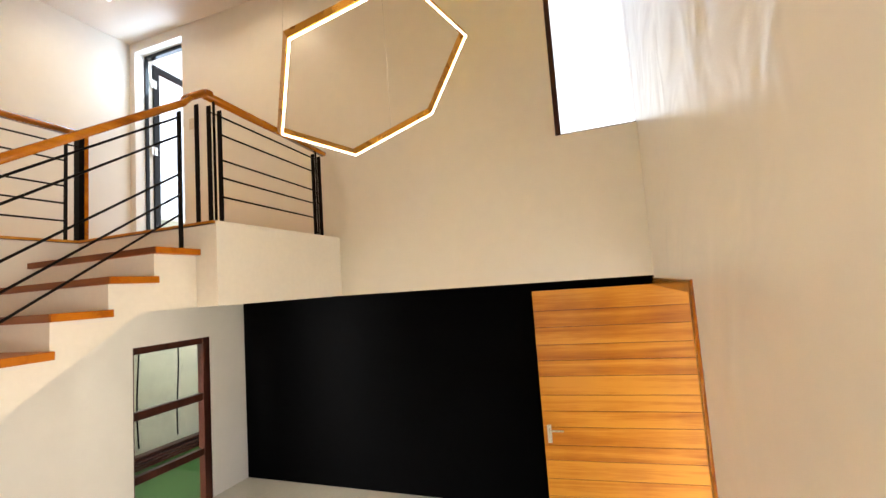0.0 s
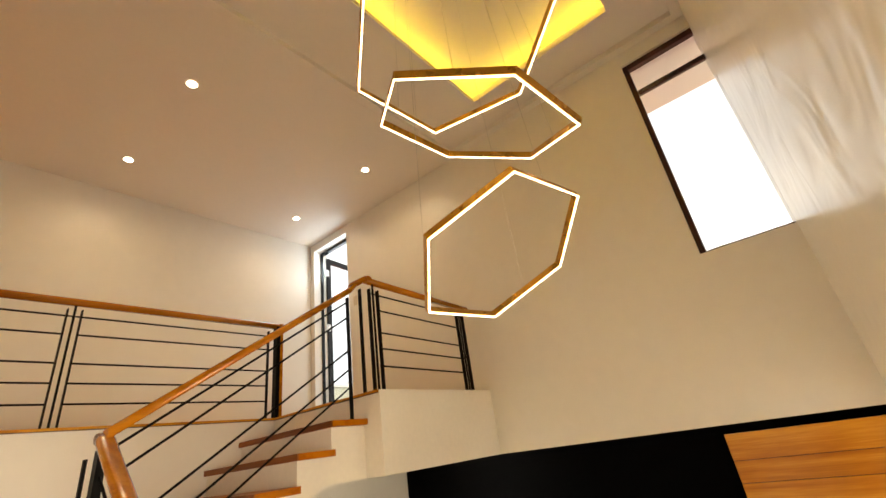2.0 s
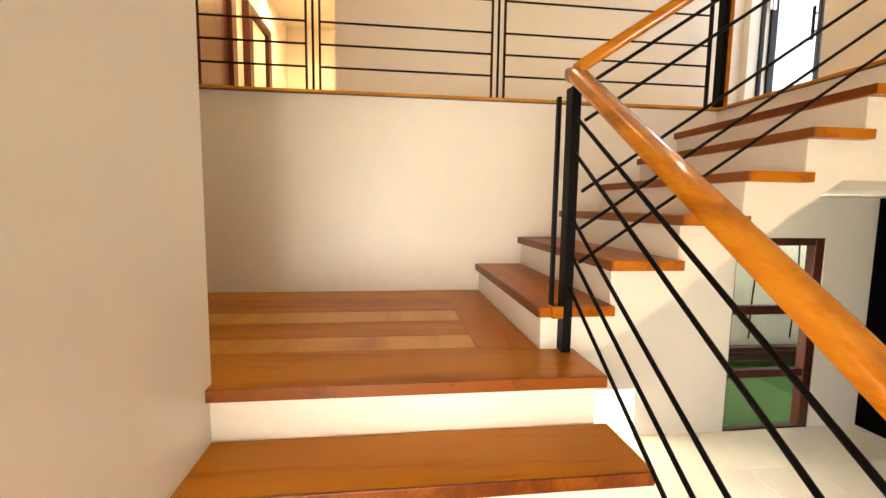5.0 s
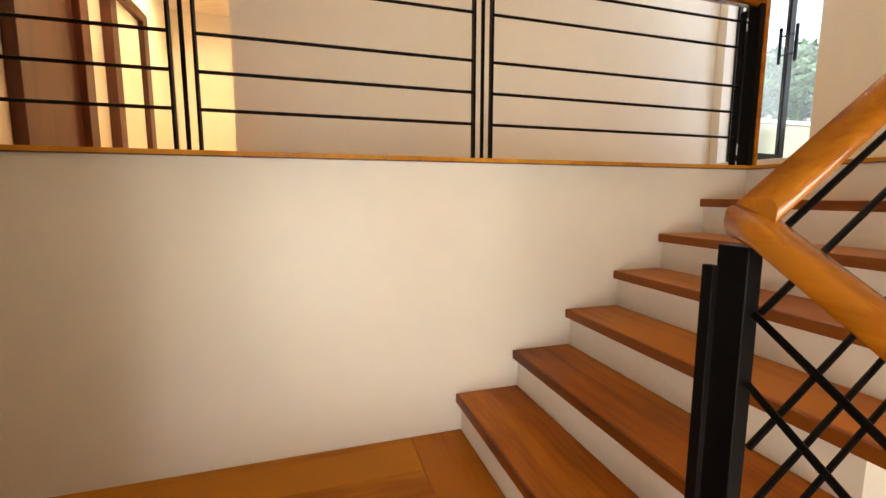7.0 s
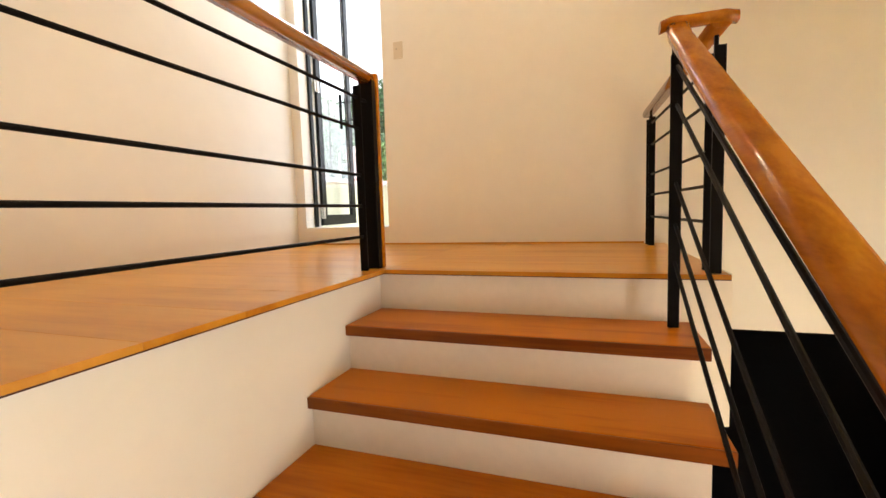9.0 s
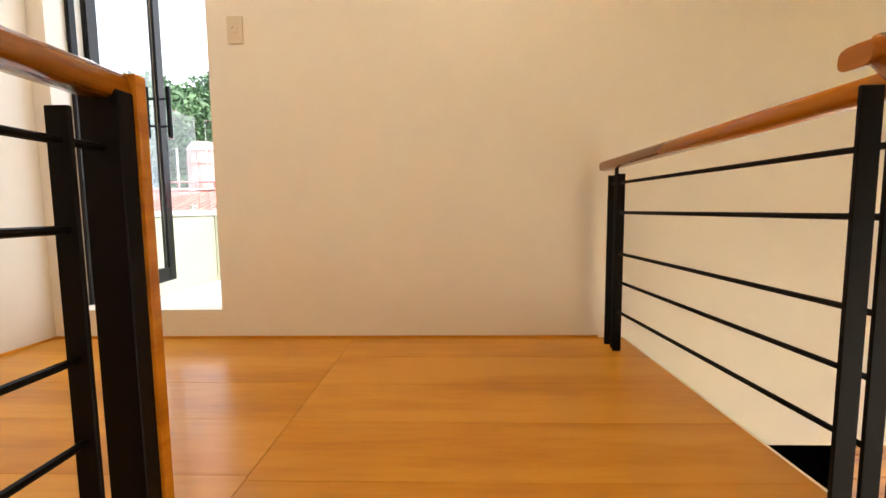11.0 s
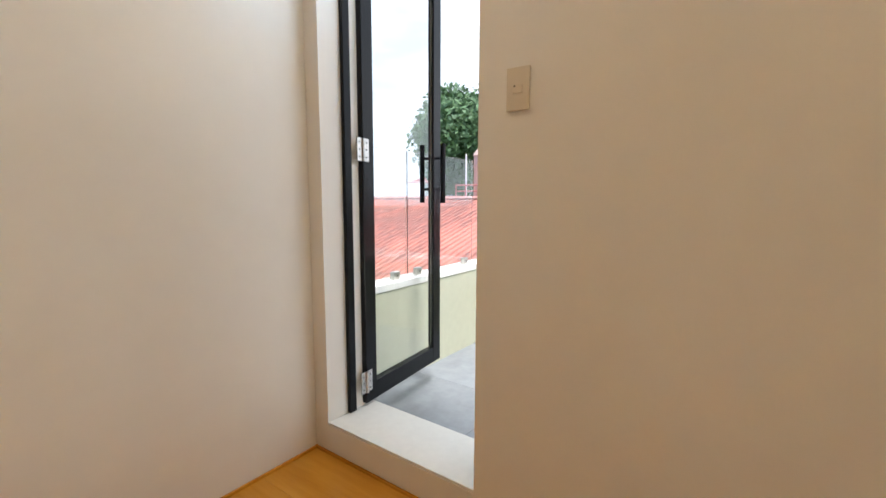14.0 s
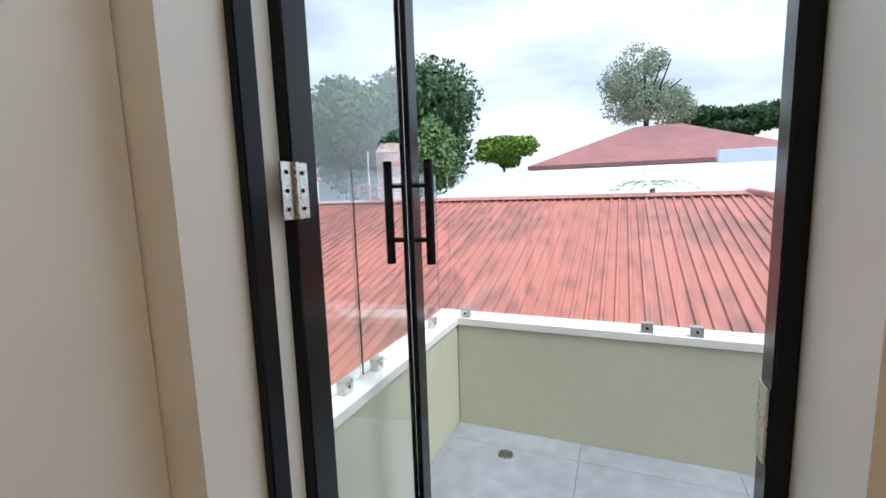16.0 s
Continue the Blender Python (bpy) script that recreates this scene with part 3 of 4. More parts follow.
for o in (0.125, 0.258, 0.508, 0.643, 0.778):
    bar(rail, (XF, YF - 0.05, H0 - 0.04 - o), (XF, -2.2, H0 - S1 * (YF + 2.2) - o))

# ---------------------------------------------------------------- window
win = thing("window_1", "tall narrow fixed window with brown frame in the upper wall", "window", kind="structure")
Y0, Y1, Z0, Z1 = YR, -2.167, 3.60, 5.64
fx = 0.06
part("window_frame", box((fx - 0.03, Y1 - 0.045, Z0), (fx + 0.03, Y1, Z1), 0.002), BROWN, win)
part("window_frame", box((fx - 0.03, Y0, Z1 - 0.06), (fx + 0.03, Y1 - 0.045, Z1), 0.002), BROWN, win)
part("window_frame", box((fx - 0.03, Y0, Z0), (fx + 0.03, Y1 - 0.045, Z0 + 0.018), 0.002), BROWN, win)
part("window_frame", box((fx + 0.0, Y0, Z1 - 0.36), (fx + 0.04, Y1 - 0.045, Z1 - 0.31), 0.002), BROWN, win)
p = part("pane", box((fx - 0.003, Y0, Z0 + 0.018), (fx + 0.003, Y1 - 0.045, Z1 - 0.06)), GLASS, win)
p.visible_shadow = False
structure("window_reveal", box((0.0, YR - 0.012, 3.58), (0.24, YR - 0.001, 5.66)), PAINT, "white reveal beside the window", "wall")

# ---------------------------------------------------------------- balcony door
bd = thing("door_1", "open black aluminium glass balcony door", "door", kind="structure")
for lo, hi in (((0.12, 2.898, 3.113), (0.165, 2.9195, 5.66)), ((0.16, 2.1005, 3.113), (0.205, 2.126, 5.66)), ((0.12, 2.126, 5.61), (0.175, 2.898, 5.66))):
    part("door_frame", box(lo, hi, 0.003), ALU, bd)
part("sill", box((0.002, 2.1005, 3.1005), (0.30, 2.9195, 3.112), 0.002), CAP, bd, "white door sill")
m = pose(0.228, 2.892, 3.125, 0, 0, 6.1)
W, H = 0.748, 2.47
for lo, hi in (((0, 0, 0), (0.085, 0.045, H)), ((W - 0.085, 0, 0), (W, 0.045, H)), ((0.085, 0, 0), (W - 0.085, 0.045, 0.10)), ((0.085, 0, H - 0.085), (W - 0.085, 0.045, H))):
    part("leaf_frame", box(lo, hi, 0.003, m), ALU, bd)
p = part("pane", box((0.085, 0.019, 0.10), (W - 0.085, 0.026, H - 0.085), 0, m), GLASS, bd)
p.visible_shadow = False
for s, yy in ((1, 0.10), (-1, -0.055)):
    part("handle", rod(m @ Vector((W - 0.065, yy, 1.03)), m @ Vector((W - 0.065, yy, 1.39)), 0.016, 14), ALU, bd, "black tubular pull handle")
for z in (1.115, 1.305):
    part("handle_bolt", rod(m @ Vector((W - 0.065, -0.055, z)), m @ Vector((W - 0.065, 0.10, z)), 0.009, 10), ALU, bd)
for z in (0.12, 1.29, 2.2):
    h = part("hinge", box((-0.045, -0.006, z - 0.055), (0.04, -0.001, z + 0.055), 0.001, m), CHROME, bd, "satin steel butt hinge")
    part("hinge_knuckle", rod(m @ Vector((-0.004, -0.008, z - 0.055)), m @ Vector((-0.004, -0.008, z + 0.055)), 0.008, 10), CHROME, h)
    for dx in (-0.03, 0.02):
        for dz in (-0.035, 0.0, 0.035):
            part("screw", rod(m @ Vector((dx, -0.0055, z + dz)), m @ Vector((dx, -0.0085, z + dz)), 0.004, 8), STEEL, h)
part("strike_plate", box((0.165, 2.1258, 4.05), (0.20, 2.130, 4.15), 0.001), CHROME, bd, "steel strike plate")

# ---------------------------------------------------------------- entrance door
ed = thing("door_2", "open entrance door of horizontal varnished wooden planks", "door", kind="structure")
part("door_frame", box((-1.50, YR - 0.19, 0.0), (-1.435, YR + 0.012, 2.36), 0.004), RAIL_WOOD, ed, "varnished wooden door jamb")
part("door_frame", box((-1.435, YR - 0.19, 2.30), (-0.004, YR + 0.012, 2.36), 0.004), RAIL_WOOD, ed)
e0, e1 = Vector((0.80, -3.20, 0)), Vector((0.68, -1.755, 0))
ang = math.degrees(math.atan2(e1.y - e0.y, e1.x - e0.x))
m = pose(e0.x, e0.y, 0.012, 0, 0, ang)
LW = (e1 - e0).length
hs = [0.0, 0.17, 0.33, 0.49, 0.66, 0.80, 0.97, 1.12, 1.27, 1.45, 1.60, 1.75, 1.92, 2.08, 2.28]
for a, b in zip(hs, hs[1:]):
    part("plank", box((0, -0.02, a), (LW, 0.02, b - 0.004), 0.0025), DOOR_WOOD, ed).matrix_basis = m
part("leaf_core", box((0.004, -0.014, 0.003), (LW - 0.004, 0.014, 2.275), 0, m), BROWN, ed)
part("lock_plate", box((LW - 0.075, 0.0205, 0.82), (LW - 0.035, 0.026, 0.99), 0.002, m), CHROME, ed, "steel lock plate")
part("lever_handle", rod(m @ Vector((LW - 0.055, 0.055, 0.94)), m @ Vector((LW - 0.19, 0.055, 0.94)), 0.009, 10), CHROME, ed, "steel lever handle")
part("handle_neck", rod(m @ Vector((LW - 0.055, 0.02, 0.94)), m @ Vector((LW - 0.055, 0.058, 0.94)), 0.011, 10), CHROME, ed)
part("key_cylinder", rod(m @ Vector((LW - 0.055, 0.02, 0.86)), m @ Vector((LW - 0.055, 0.034, 0.86)), 0.014, 12), CHROME, ed)

# ---------------------------------------------------------------- garden door and low window
gd = thing("door_3", "brown framed glass garden door with two cross rails", "door", kind="structure")
x0, x1, zt = -0.487, 0.474, 1.975
for lo, hi in (((x0, 2.30, 0), (x0 + 0.02, 2.40, zt)), ((x1 - 0.10, 2.30, 0), (x1, 2.40, zt)), ((x0 + 0.02, 2.30, zt - 0.075), (x1 - 0.10, 2.40, zt)),
               ((x0 + 0.02, 2.31, 1.21), (x1 - 0.10, 2.38, 1.30)), ((x0 + 0.02, 2.31, 0.56), (x1 - 0.10, 2.38, 0.64)), ((x0 + 0.02, 2.31, 0), (x1 - 0.10, 2.38, 0.03))):
    part("door_frame", box(lo, hi, 0.004), BROWN, gd)
for a, b in ((0.03, 0.56), (0.64, 1.21), (1.30, zt - 0.075)):
    p = part("pane", box((x0 + 0.02, 2.343, a), (x1 - 0.10, 2.349, b)), GLASS, gd)
    p.visible_shadow = False
lw = thing("window_2", "low side window with thin dark frame", "window", kind="structure")
for lo, hi in (((-1.40, 2.54, 0.40), (-1.36, 2.57, 1.62)), ((-1.40, 3.77, 0.40), (-1.36, 3.80, 1.62)), ((-1.40, 3.02, 0.43), (-1.36, 3.05, 1.59)), ((-1.40, 2.57, 0.40), (-1.36, 3.77, 0.43)), ((-1.40, 2.57, 1.59), (-1.36, 3.77, 1.62))):
    part("window_frame", box(lo, hi, 0.002), STEEL, lw)
p = part("pane", box((-1.382, 2.57, 0.43), (-1.376, 3.77, 1.59)), GLASS, lw)
p.visible_shadow = False

# ---------------------------------------------------------------- chandelier of three hexagons
def hex_ring(name, centre, turn, r, label):
    ring = thing(name, label, "chandelier", "hexagonal pendant rings")
    m = pose(*centre, *turn)
    n = 6
    def bars(nm, ri, ro, z0, z1, material):
        bm = bmesh.new()
        vs = []
        for k in range(n):
            a = math.pi * 2 * k / n
            c, s = math.cos(a), math.sin(a)
            vs.append([bm.verts.new(m @ Vector((q * c, q * s, z))) for q, z in ((ri, z0), (ro, z0), (ro, z1), (ri, z1))])
        for k in range(n):
            a, b = vs[k], vs[(k + 1) % n]
            for j in range(4):
                bm.faces.new((a[j], a[(j + 1) % 4], b[(j + 1) % 4], b[j]))
        bmesh.ops.recalc_face_normals(bm, faces=bm.faces[:])
        part(nm, bm, material, ring)
    bars("profile", r - 0.009, r + 0.009, -0.006, 0.026, GOLD)
    bars("led_diffuser", r - 0.0034, r + 0.0034, -0.011, -0.0062, LED)
    for k in (0, 2, 4):
        a = math.pi * 2 * (k + 0.5) / n
        q = r * math.cos(math.pi / 6)
        p = m @ Vector((q * math.cos(a), q * math.sin(a), 0.028))
        part("cable", rod(p, (p.x * 0.6 + centre[0] * 0.4, p.y * 0.6 + centre[1] * 0.4, CEILING + 0.285), 0.0012, 5), CHROME, ring)
    return ring


hex_ring("pendant_ring", (-2.173, -1.628, 3.253), (17, -24.5, -135.4), 0.427, "lowest gold hexagonal led ring tilted on thin cables")
hex_ring("pendant_ring", (-2.354, -1.721, 3.844), (-22.2, 1.4, 174.2), 0.4745, "middle gold hexagonal led ring tilted on thin cables")
hex_ring("pendant_ring", (-2.467, -1.773, 4.244), (13.5, -1.1, -185.8), 0.522, "highest gold hexagonal led ring tilted on thin cables")


# ---------------------------------------------------------------- downlights
def downlight(x, y, power, color=WARM):
    d = thing("downlight", "small round recessed ceiling downlight, lit", "downlight", "ceiling downlights")
    bm = bmesh.new()
    for ri, ro, z in ((0.04, 0.052, 0.0),):
        n = 24
        rings = []
        for q, zz in ((0.038, -0.004), (0.050, -0.006), (0.054, 0.0)):
            rings.append([bm.verts.new((x + q * math.cos(2 * math.pi * k / n), y + q * math.sin(2 * math.pi * k / n), CEILING + zz - 0.001)) for k in range(n)])
        for a, b in zip(rings, rings[1:]):
            for k in range(n):
                bm.faces.new((a[k], a[(k + 1) % n], b[(k + 1) % n], b[k]))
    part("trim_ring", bm, CAP, d)
    part("lens", rod((x, y, CEILING - 0.001), (x, y, CEILING - 0.006), 0.038, 24), SPOT_LED, d, "glowing lens")
    lamp("SPOT", "downlight_lamp", look((x, y, CEILING - 0.03), (x, y, 0)), power, color, 0.05, spot=165)


for x, y, power in ((-2.75, 0.81, 17), (-2.79, 2.28, 8), (-0.70, 0.82, 11), (-0.70, 2.335, 8)):
    downlight(x, y, power)
for x, y in ((-5.40, 4.23), (-4.77, 4.24), (-5.50, 6.5), (-4.84, 6.53)):
    downlight(x, y, 48, (1.0, 0.68, 0.30))

# ---------------------------------------------------------------- hallway door frames, switches
hd = thing("door_4", "dark brown wooden bedroom door frame in the hallway", "door", kind="structure")
for lo, hi in (((-5.898, 5.25, UP), (-5.80, 5.42, 5.1)), ((-5.898, 6.25, UP), (-5.80, 6.42, 5.1)), ((-5.898, 5.42, 4.98), (-5.80, 6.25, 5.1))):
    part("door_frame", box(lo, hi, 0.004), BROWN, hd)
part("leaf", box((-5.898, 5.425, UP + 0.005), (-5.86, 6.245, 4.975), 0.003), CAP, hd, "white panel door leaf")
hd = thing("door_5", "dark brown wooden door frame at the hallway entrance", "door", kind="structure")
for lo, hi in (((-5.898, 3.55, UP), (-5.80, 3.72, 5.1)), ((-5.898, 4.55, UP), (-5.80, 4.72, 5.1)), ((-5.898, 3.72, 4.98), (-5.80, 4.55, 5.1))):
    part("door_frame", box(lo, hi, 0.004), BROWN, hd)
part("leaf", box((-5.898, 3.725, UP + 0.005), (-5.86, 4.545, 4.975), 0.003), BROWN, hd)


def switch(name, m, label):
    s = thing(name, label, "switch", "wall plates")
    part("plate", box((-0.039, -0.009, -0.066), (0.039, 0.0, 0.066), 0.003, m, segments=2), PLASTIC, s)
    part("rocker", box((-0.017, -0.0125, -0.014), (0.017, -0.009, 0.014), 0.0015, m), PLASTIC, s)
    part("indicator", box((-0.012, -0.0132, 0.006), (-0.007, -0.0125, 0.011), 0, m), STEEL, s)
    return s


switch("light_switch", pose(-0.001, 1.953, 4.52, 0, 0, -90), "cream plastic light switch on the wall beside the balcony door")
switch("light_switch", pose(-3.92, YB - 0.001, 4.35, 0, 0, 0), "cream plastic light switch on the corridor wall")
switch("light_switch", pose(-1.05, 2.289, 1.28, 0, 0, 0), "cream plastic light switch on the ground floor wall")

# ---------------------------------------------------------------- outside: balcony
structure("balcony_slab", box((0.242, -0.5, 2.66), (2.22, 3.41, 2.938)), CAP, "concrete balcony slab", "balcony")
structure("parapet_front", box((1.965, -0.5, 2.938), (2.125, 3.22, 3.589), 0.006), PARAPET, "olive grey rendered balcony parapet", "parapet")
structure("parapet_side", box((0.242, 3.222, 2.938), (2.125, 3.38, 3.589), 0.006), PARAPET, "olive grey rendered side parapet", "parapet")
structure("parapet_cap", prism([(0.244, 3.214), (1.957, 3.214), (1.957, -0.5), (2.135, -0.5), (2.135, 3.39), (0.244, 3.39)], "z", 3.59, 3.635, 0.004), CAP, "white parapet coping", "parapet")
bal = thing("glass_balustrade", "frameless glass balustrade clamped on the white parapet", "balustrade")
for a, b in ((-0.45, 0.58), (0.60, 2.03), (2.05, 3.27)):
    p = part("pane", box((1.985, a, 3.655), (1.995, b, 4.50), 0.001), GLASS, bal)
    p.visible_shadow = False
    for y in (a + 0.11, b - 0.10):
        c = part("clamp", box((1.968, y - 0.03, 3.635), (2.012, y + 0.03, 3.69), 0.004, segments=2), CHROME, bal, "steel glass clamp")
        part("clamp_screw", rod((1.966, y, 3.663), (1.9685, y, 3.663), 0.007, 8), STEEL, c)
for a, b in ((0.30, 0.99), (1.01, 1.85)):
    p = part("pane", box((a, 3.285, 3.655), (b, 3.295, 4.50), 0.001), GLASS, bal)
    p.visible_shadow = False
    for x in (a + 0.11, b - 0.11):
        c = part("clamp", box((x - 0.03, 3.268, 3.635), (x + 0.03, 3.312, 3.69), 0.004, segments=2), CHROME, bal, "steel glass clamp")
        part("clamp_screw", rod((x, 3.266, 3.663), (x, 3.2685, 3.663), 0.007, 8), STEEL, c)
dr = thing("floor_drain", "round steel floor drain in the balcony tiles", "drain")
part("grate", rod((1.72, 2.86, 2.952), (1.72, 2.86, 2.956), 0.045, 20), CHROME, dr)
for k in range(-2, 3):
    part("slot", box((1.72 - 0.03, 2.86 + k * 0.014 - 0.003, 2.9562), (1.72 + 0.03, 2.86 + k * 0.014 + 0.003, 2.957)), STEEL, dr)

# ---------------------------------------------------------------- outside: yard at the garden door
structure("turf", box((-1.288, 2.452, -0.05), (6.0, 9.0, -0.004)), TURF, "green artificial turf in the side yard", "lawn")
yard = structure("yard_wall", box((-2.5, 4.3, -0.05), (6.0, 4.5, 2.3)), OLD_WALL, "old stained concrete boundary wall", "wall")
for k, x in enumerate((-0.4, 0.35, 0.95, 1.6, 2.3)):
    pts = [(x + 0.02 * math.sin(3.1 * z + k), 4.296, z) for z in [0.3 + 0.2 * j for j in range(9)]]
    for a, b in zip(pts, pts[1:]):
        part("stain_line", rod(a, b, 0.012, 6), STEEL, yard, "dark crack line")
pl = thing("timber_plank_pile", "pile of weathered timber boards against the yard wall", "timber")
rnd = random.Random(4)
for k in range(7):
    zz = 0.02 + 0.04 * (k % 4)
    part("board", box((-1.2, -0.07, 0), (1.6, 0.07, 0.03), 0.003, pose(0.9 + rnd.uniform(-0.2, 0.2), 4.0 + rnd.uniform(-0.1, 0.1), zz + 0.12, 0, 0, rnd.uniform(-3, 3))), BROWN, pl)

# ---------------------------------------------------------------- outside: neighbourhood
structure("ground", box((-400, -400, -0.6), (600, 400, -0.26)), GROUND, "grassy ground between the houses", "ground")


def corrugated(name, corners, pitch, height, material, parent):
    """A sloping metal sheet with trapezoid ribs running down the slope: corners a, b along the eave, c, d along the ridge."""
    a, b, c, d = [Vector(p) for p in corners]
    n = max(2, int((b - a).length / pitch))
    bm = bmesh.new()
    up = (b - a).cross(d - a).normalized()
    if up.z < 0:
        up = -up
    top, low = [], []
    for i in range(n):
        for f, h in ((0.0, 0), (0.62, 0), (0.70, height), (0.92, height)):
            t = (i + f) / n
            low.append(bm.verts.new(a.lerp(b, t) + up * h))
            top.append(bm.verts.new(d.lerp(c, t) + up * h))
    for i in range(len(low) - 1):
        bm.faces.new((low[i], low[i + 1], top[i + 1], top[i]))
    return part(name, bm, material, parent)


def ribbed_hip(name, xe, ye, material, parent):
    """The triangle of the main slope beside the hip, its ribs straight up the slope."""
    bm = bmesh.new()
    n = int((RY - ye) / 0.16)
    low, top = [], []
    for i in range(n):
        for f, h in ((0.0, 0), (0.62, 0), (0.70, 0.034), (0.92, 0.034)):
            t = (i + f) / n
            y = ye + (RY - ye) * t
            low.append(bm.verts.new((xe, y, EZ + h)))
            top.append(bm.verts.new((xe + (RX - xe) * t, y, EZ + (RZ - EZ) * t + h)))
    low.append(bm.verts.new((xe, RY, EZ)))
    top.append(bm.verts.new((RX, RY, RZ)))
    for i in range(1, len(low) - 1):
        bm.faces.new((low[i], low[i + 1], top[i + 1], top[i]))
    bmesh.ops.recalc_face_normals(bm, faces=bm.faces[:])
    return part(name, bm, material, parent)


EZ, RZ, RX, RY = 2.45, 4.2, 9.3, 0.1
nh = thing("neighbour_house", "low neighbouring house with a weathered red corrugated metal roof", "house")
part("wall", box((4.6, -5.0, -0.3), (14.0, 15.0, 2.4), 0.02), WHITE_EXT, nh)
corrugated("roof", ((3.0, RY, EZ), (3.0, 16.5, EZ), (RX, 16.5, RZ), (RX, RY, RZ)), 0.16, 0.034, ROOF_RED, nh)
ribbed_hip("roof", 3.0, -6.2, ROOF_RED, nh)
corrugated("roof", ((15.6, RY, EZ), (15.6, 16.5, EZ), (RX, 16.5, RZ), (RX, RY, RZ)), 0.16, 0.034, ROOF_RED, nh)
ribbed_hip("roof", 15.6, -6.2, ROOF_RED, nh)
corrugated("roof", ((3.0, -6.2, EZ), (15.6, -6.2, EZ), (RX + 0.02, RY, RZ), (RX - 0.02, RY, RZ)), 0.16, 0.034, ROOF_RED, nh)
part("ridge_cap", prism([(RX - 0.25, RZ - 0.01), (RX, RZ + 0.06), (RX + 0.25, RZ - 0.01)], "y", RY, 16.5), ROOF_RED, nh)
part("hip_cap", rod((RX, RY, RZ + 0.02), (3.0, -6.2, EZ + 0.03), 0.09, 8), ROOF_RED, nh)
part("gutter", box((2.88, -6.2, EZ - 0.14), (3.02, 16.5, EZ - 0.02), 0.01), ROOF_RED, nh)

wh = thing("white_flat_house", "white house with a flat concrete roof and raised parapet", "house")
part("wall", box((22.5, -11, -0.3), (34, 11.3, 3.9), 0.03), WHITE_EXT, wh)
part("roof", prism([(21.6, 3.8), (21.6, 4.0), (29.0, 5.62), (29.0, 3.8)], "y", -12.0, 11.8), WHITE_EXT, wh)
part("parapet", box((28.7, -12, 3.9), (29.3, -2.8, 6.3), 0.03), WHITE_EXT, wh)

hh = thing("hip_roof_house", "house with a large red hipped roof", "house")
part("wall", box((47, -12, -0.3), (63, 9.5, 6.2), 0.05), WHITE_EXT, hh)
def hip(name, parent, x0, x1, y0, y1, z0, z1, inset, material):
    bm = bmesh.new()
    v = [bm.verts.new(p) for p in ((x0, y0, z0), (x1, y0, z0), (x1, y1, z0), (x0, y1, z0))]
    r = [bm.verts.new(p) for p in (((x0 + x1) / 2, y0 + inset, z1), ((x0 + x1) / 2, y1 - inset, z1))]
    for f in ((v[0], v[1], r[0]), (v[1], v[2], r[1], r[0]), (v[2], v[3], r[1]), (v[3], v[0], r[0], r[1]), (v[3], v[2], v[1], v[0])):
        bm.faces.new(f)
    return part(name, bm, material, parent)
hip("roof", hh, 45, 65, -14, 11.2, 6.75, 11.1, 10.3, ROOF_FAR)
part("fascia", box((44.9, -14.1, 6.35), (65.1, 11.3, 6.74), 0.02), ROOF_FAR, hh)
fh = thing("far_house", "distant house with a red hipped roof", "house")
part("wall", box((50, 32, -0.3), (60, 42, 6.4), 0.05), WHITE_EXT, fh)
hip("roof", fh, 48, 62, 30, 44, 6.5, 9.6, 5.5, ROOF_FAR)


def tree(name, x, y, h, rx, rz, zc, leaf, n, size, seed, label, lobes=9, category="tree"):
    rnd = random.Random(seed)
    t = thing(name, label, category)
    bm = rod((x, y, -0.3), (x, y, zc - rz * 0.3), h * 0.022, 9, h * 0.014)
    for k in range(7):
        a, q = rnd.uniform(0, 6.28), rnd.uniform(0.35, 0.8)
        sub = rod((x, y, zc - rz * rnd.uniform(0.4, 0.9)), (x + rx * q * math.cos(a), y + rx * q * math.sin(a), zc + rz * rnd.uniform(-0.2, 0.6)), h * 0.009, 6, h * 0.003)
        me = bpy.data.meshes.new("limb")
        sub.to_mesh(me)
        bm.from_mesh(me)
        sub.free()
        bpy.data.meshes.remove(me)
    part("trunk", bm, BARK, t)
    cl = []
    for k in range(lobes):
        a, q, w = rnd.uniform(0, 6.28), rnd.uniform(0.15, 0.72), rnd.uniform(-0.55, 0.7)
        cl.append((x + rx * q * math.cos(a), y + rx * q * math.sin(a), zc + rz * w, rnd.uniform(0.32, 0.55)))
    rg = np.random.default_rng(seed)
    verts, faces = [], []
    for i in range(n):
        cx, cy, cz, f = cl[int(rg.integers(len(cl)))]
        d = rg.normal(size=3)
        d /= np.linalg.norm(d)
        q = rg.uniform(0.55, 1.05)
        c = np.array((cx + d[0] * rx * f * q, cy + d[1] * rx * f * q, cz + d[2] * rz * f * q))
        u = rg.normal(size=3)
        u /= np.linalg.norm(u)
        v = np.cross(u, d + 0.4 * rg.normal(size=3))
        v /= np.linalg.norm(v) + 1e-6
        s = size * rg.uniform(0.6, 1.3)
        b = len(verts)
        verts += [tuple(c - u * s), tuple(c + v * s * 0.5), tuple(c + u * s), tuple(c - v * s * 0.5)]
        faces.append((b, b + 1, b + 2, b + 3))
    me = bpy.data.meshes.new("crown")
    me.from_pydata(verts, [], faces)
    me.materials.append(leaf)
    ob = new("crown", me)
    ob.parent = t
    tagged(ob, kind="stuff")
    return t


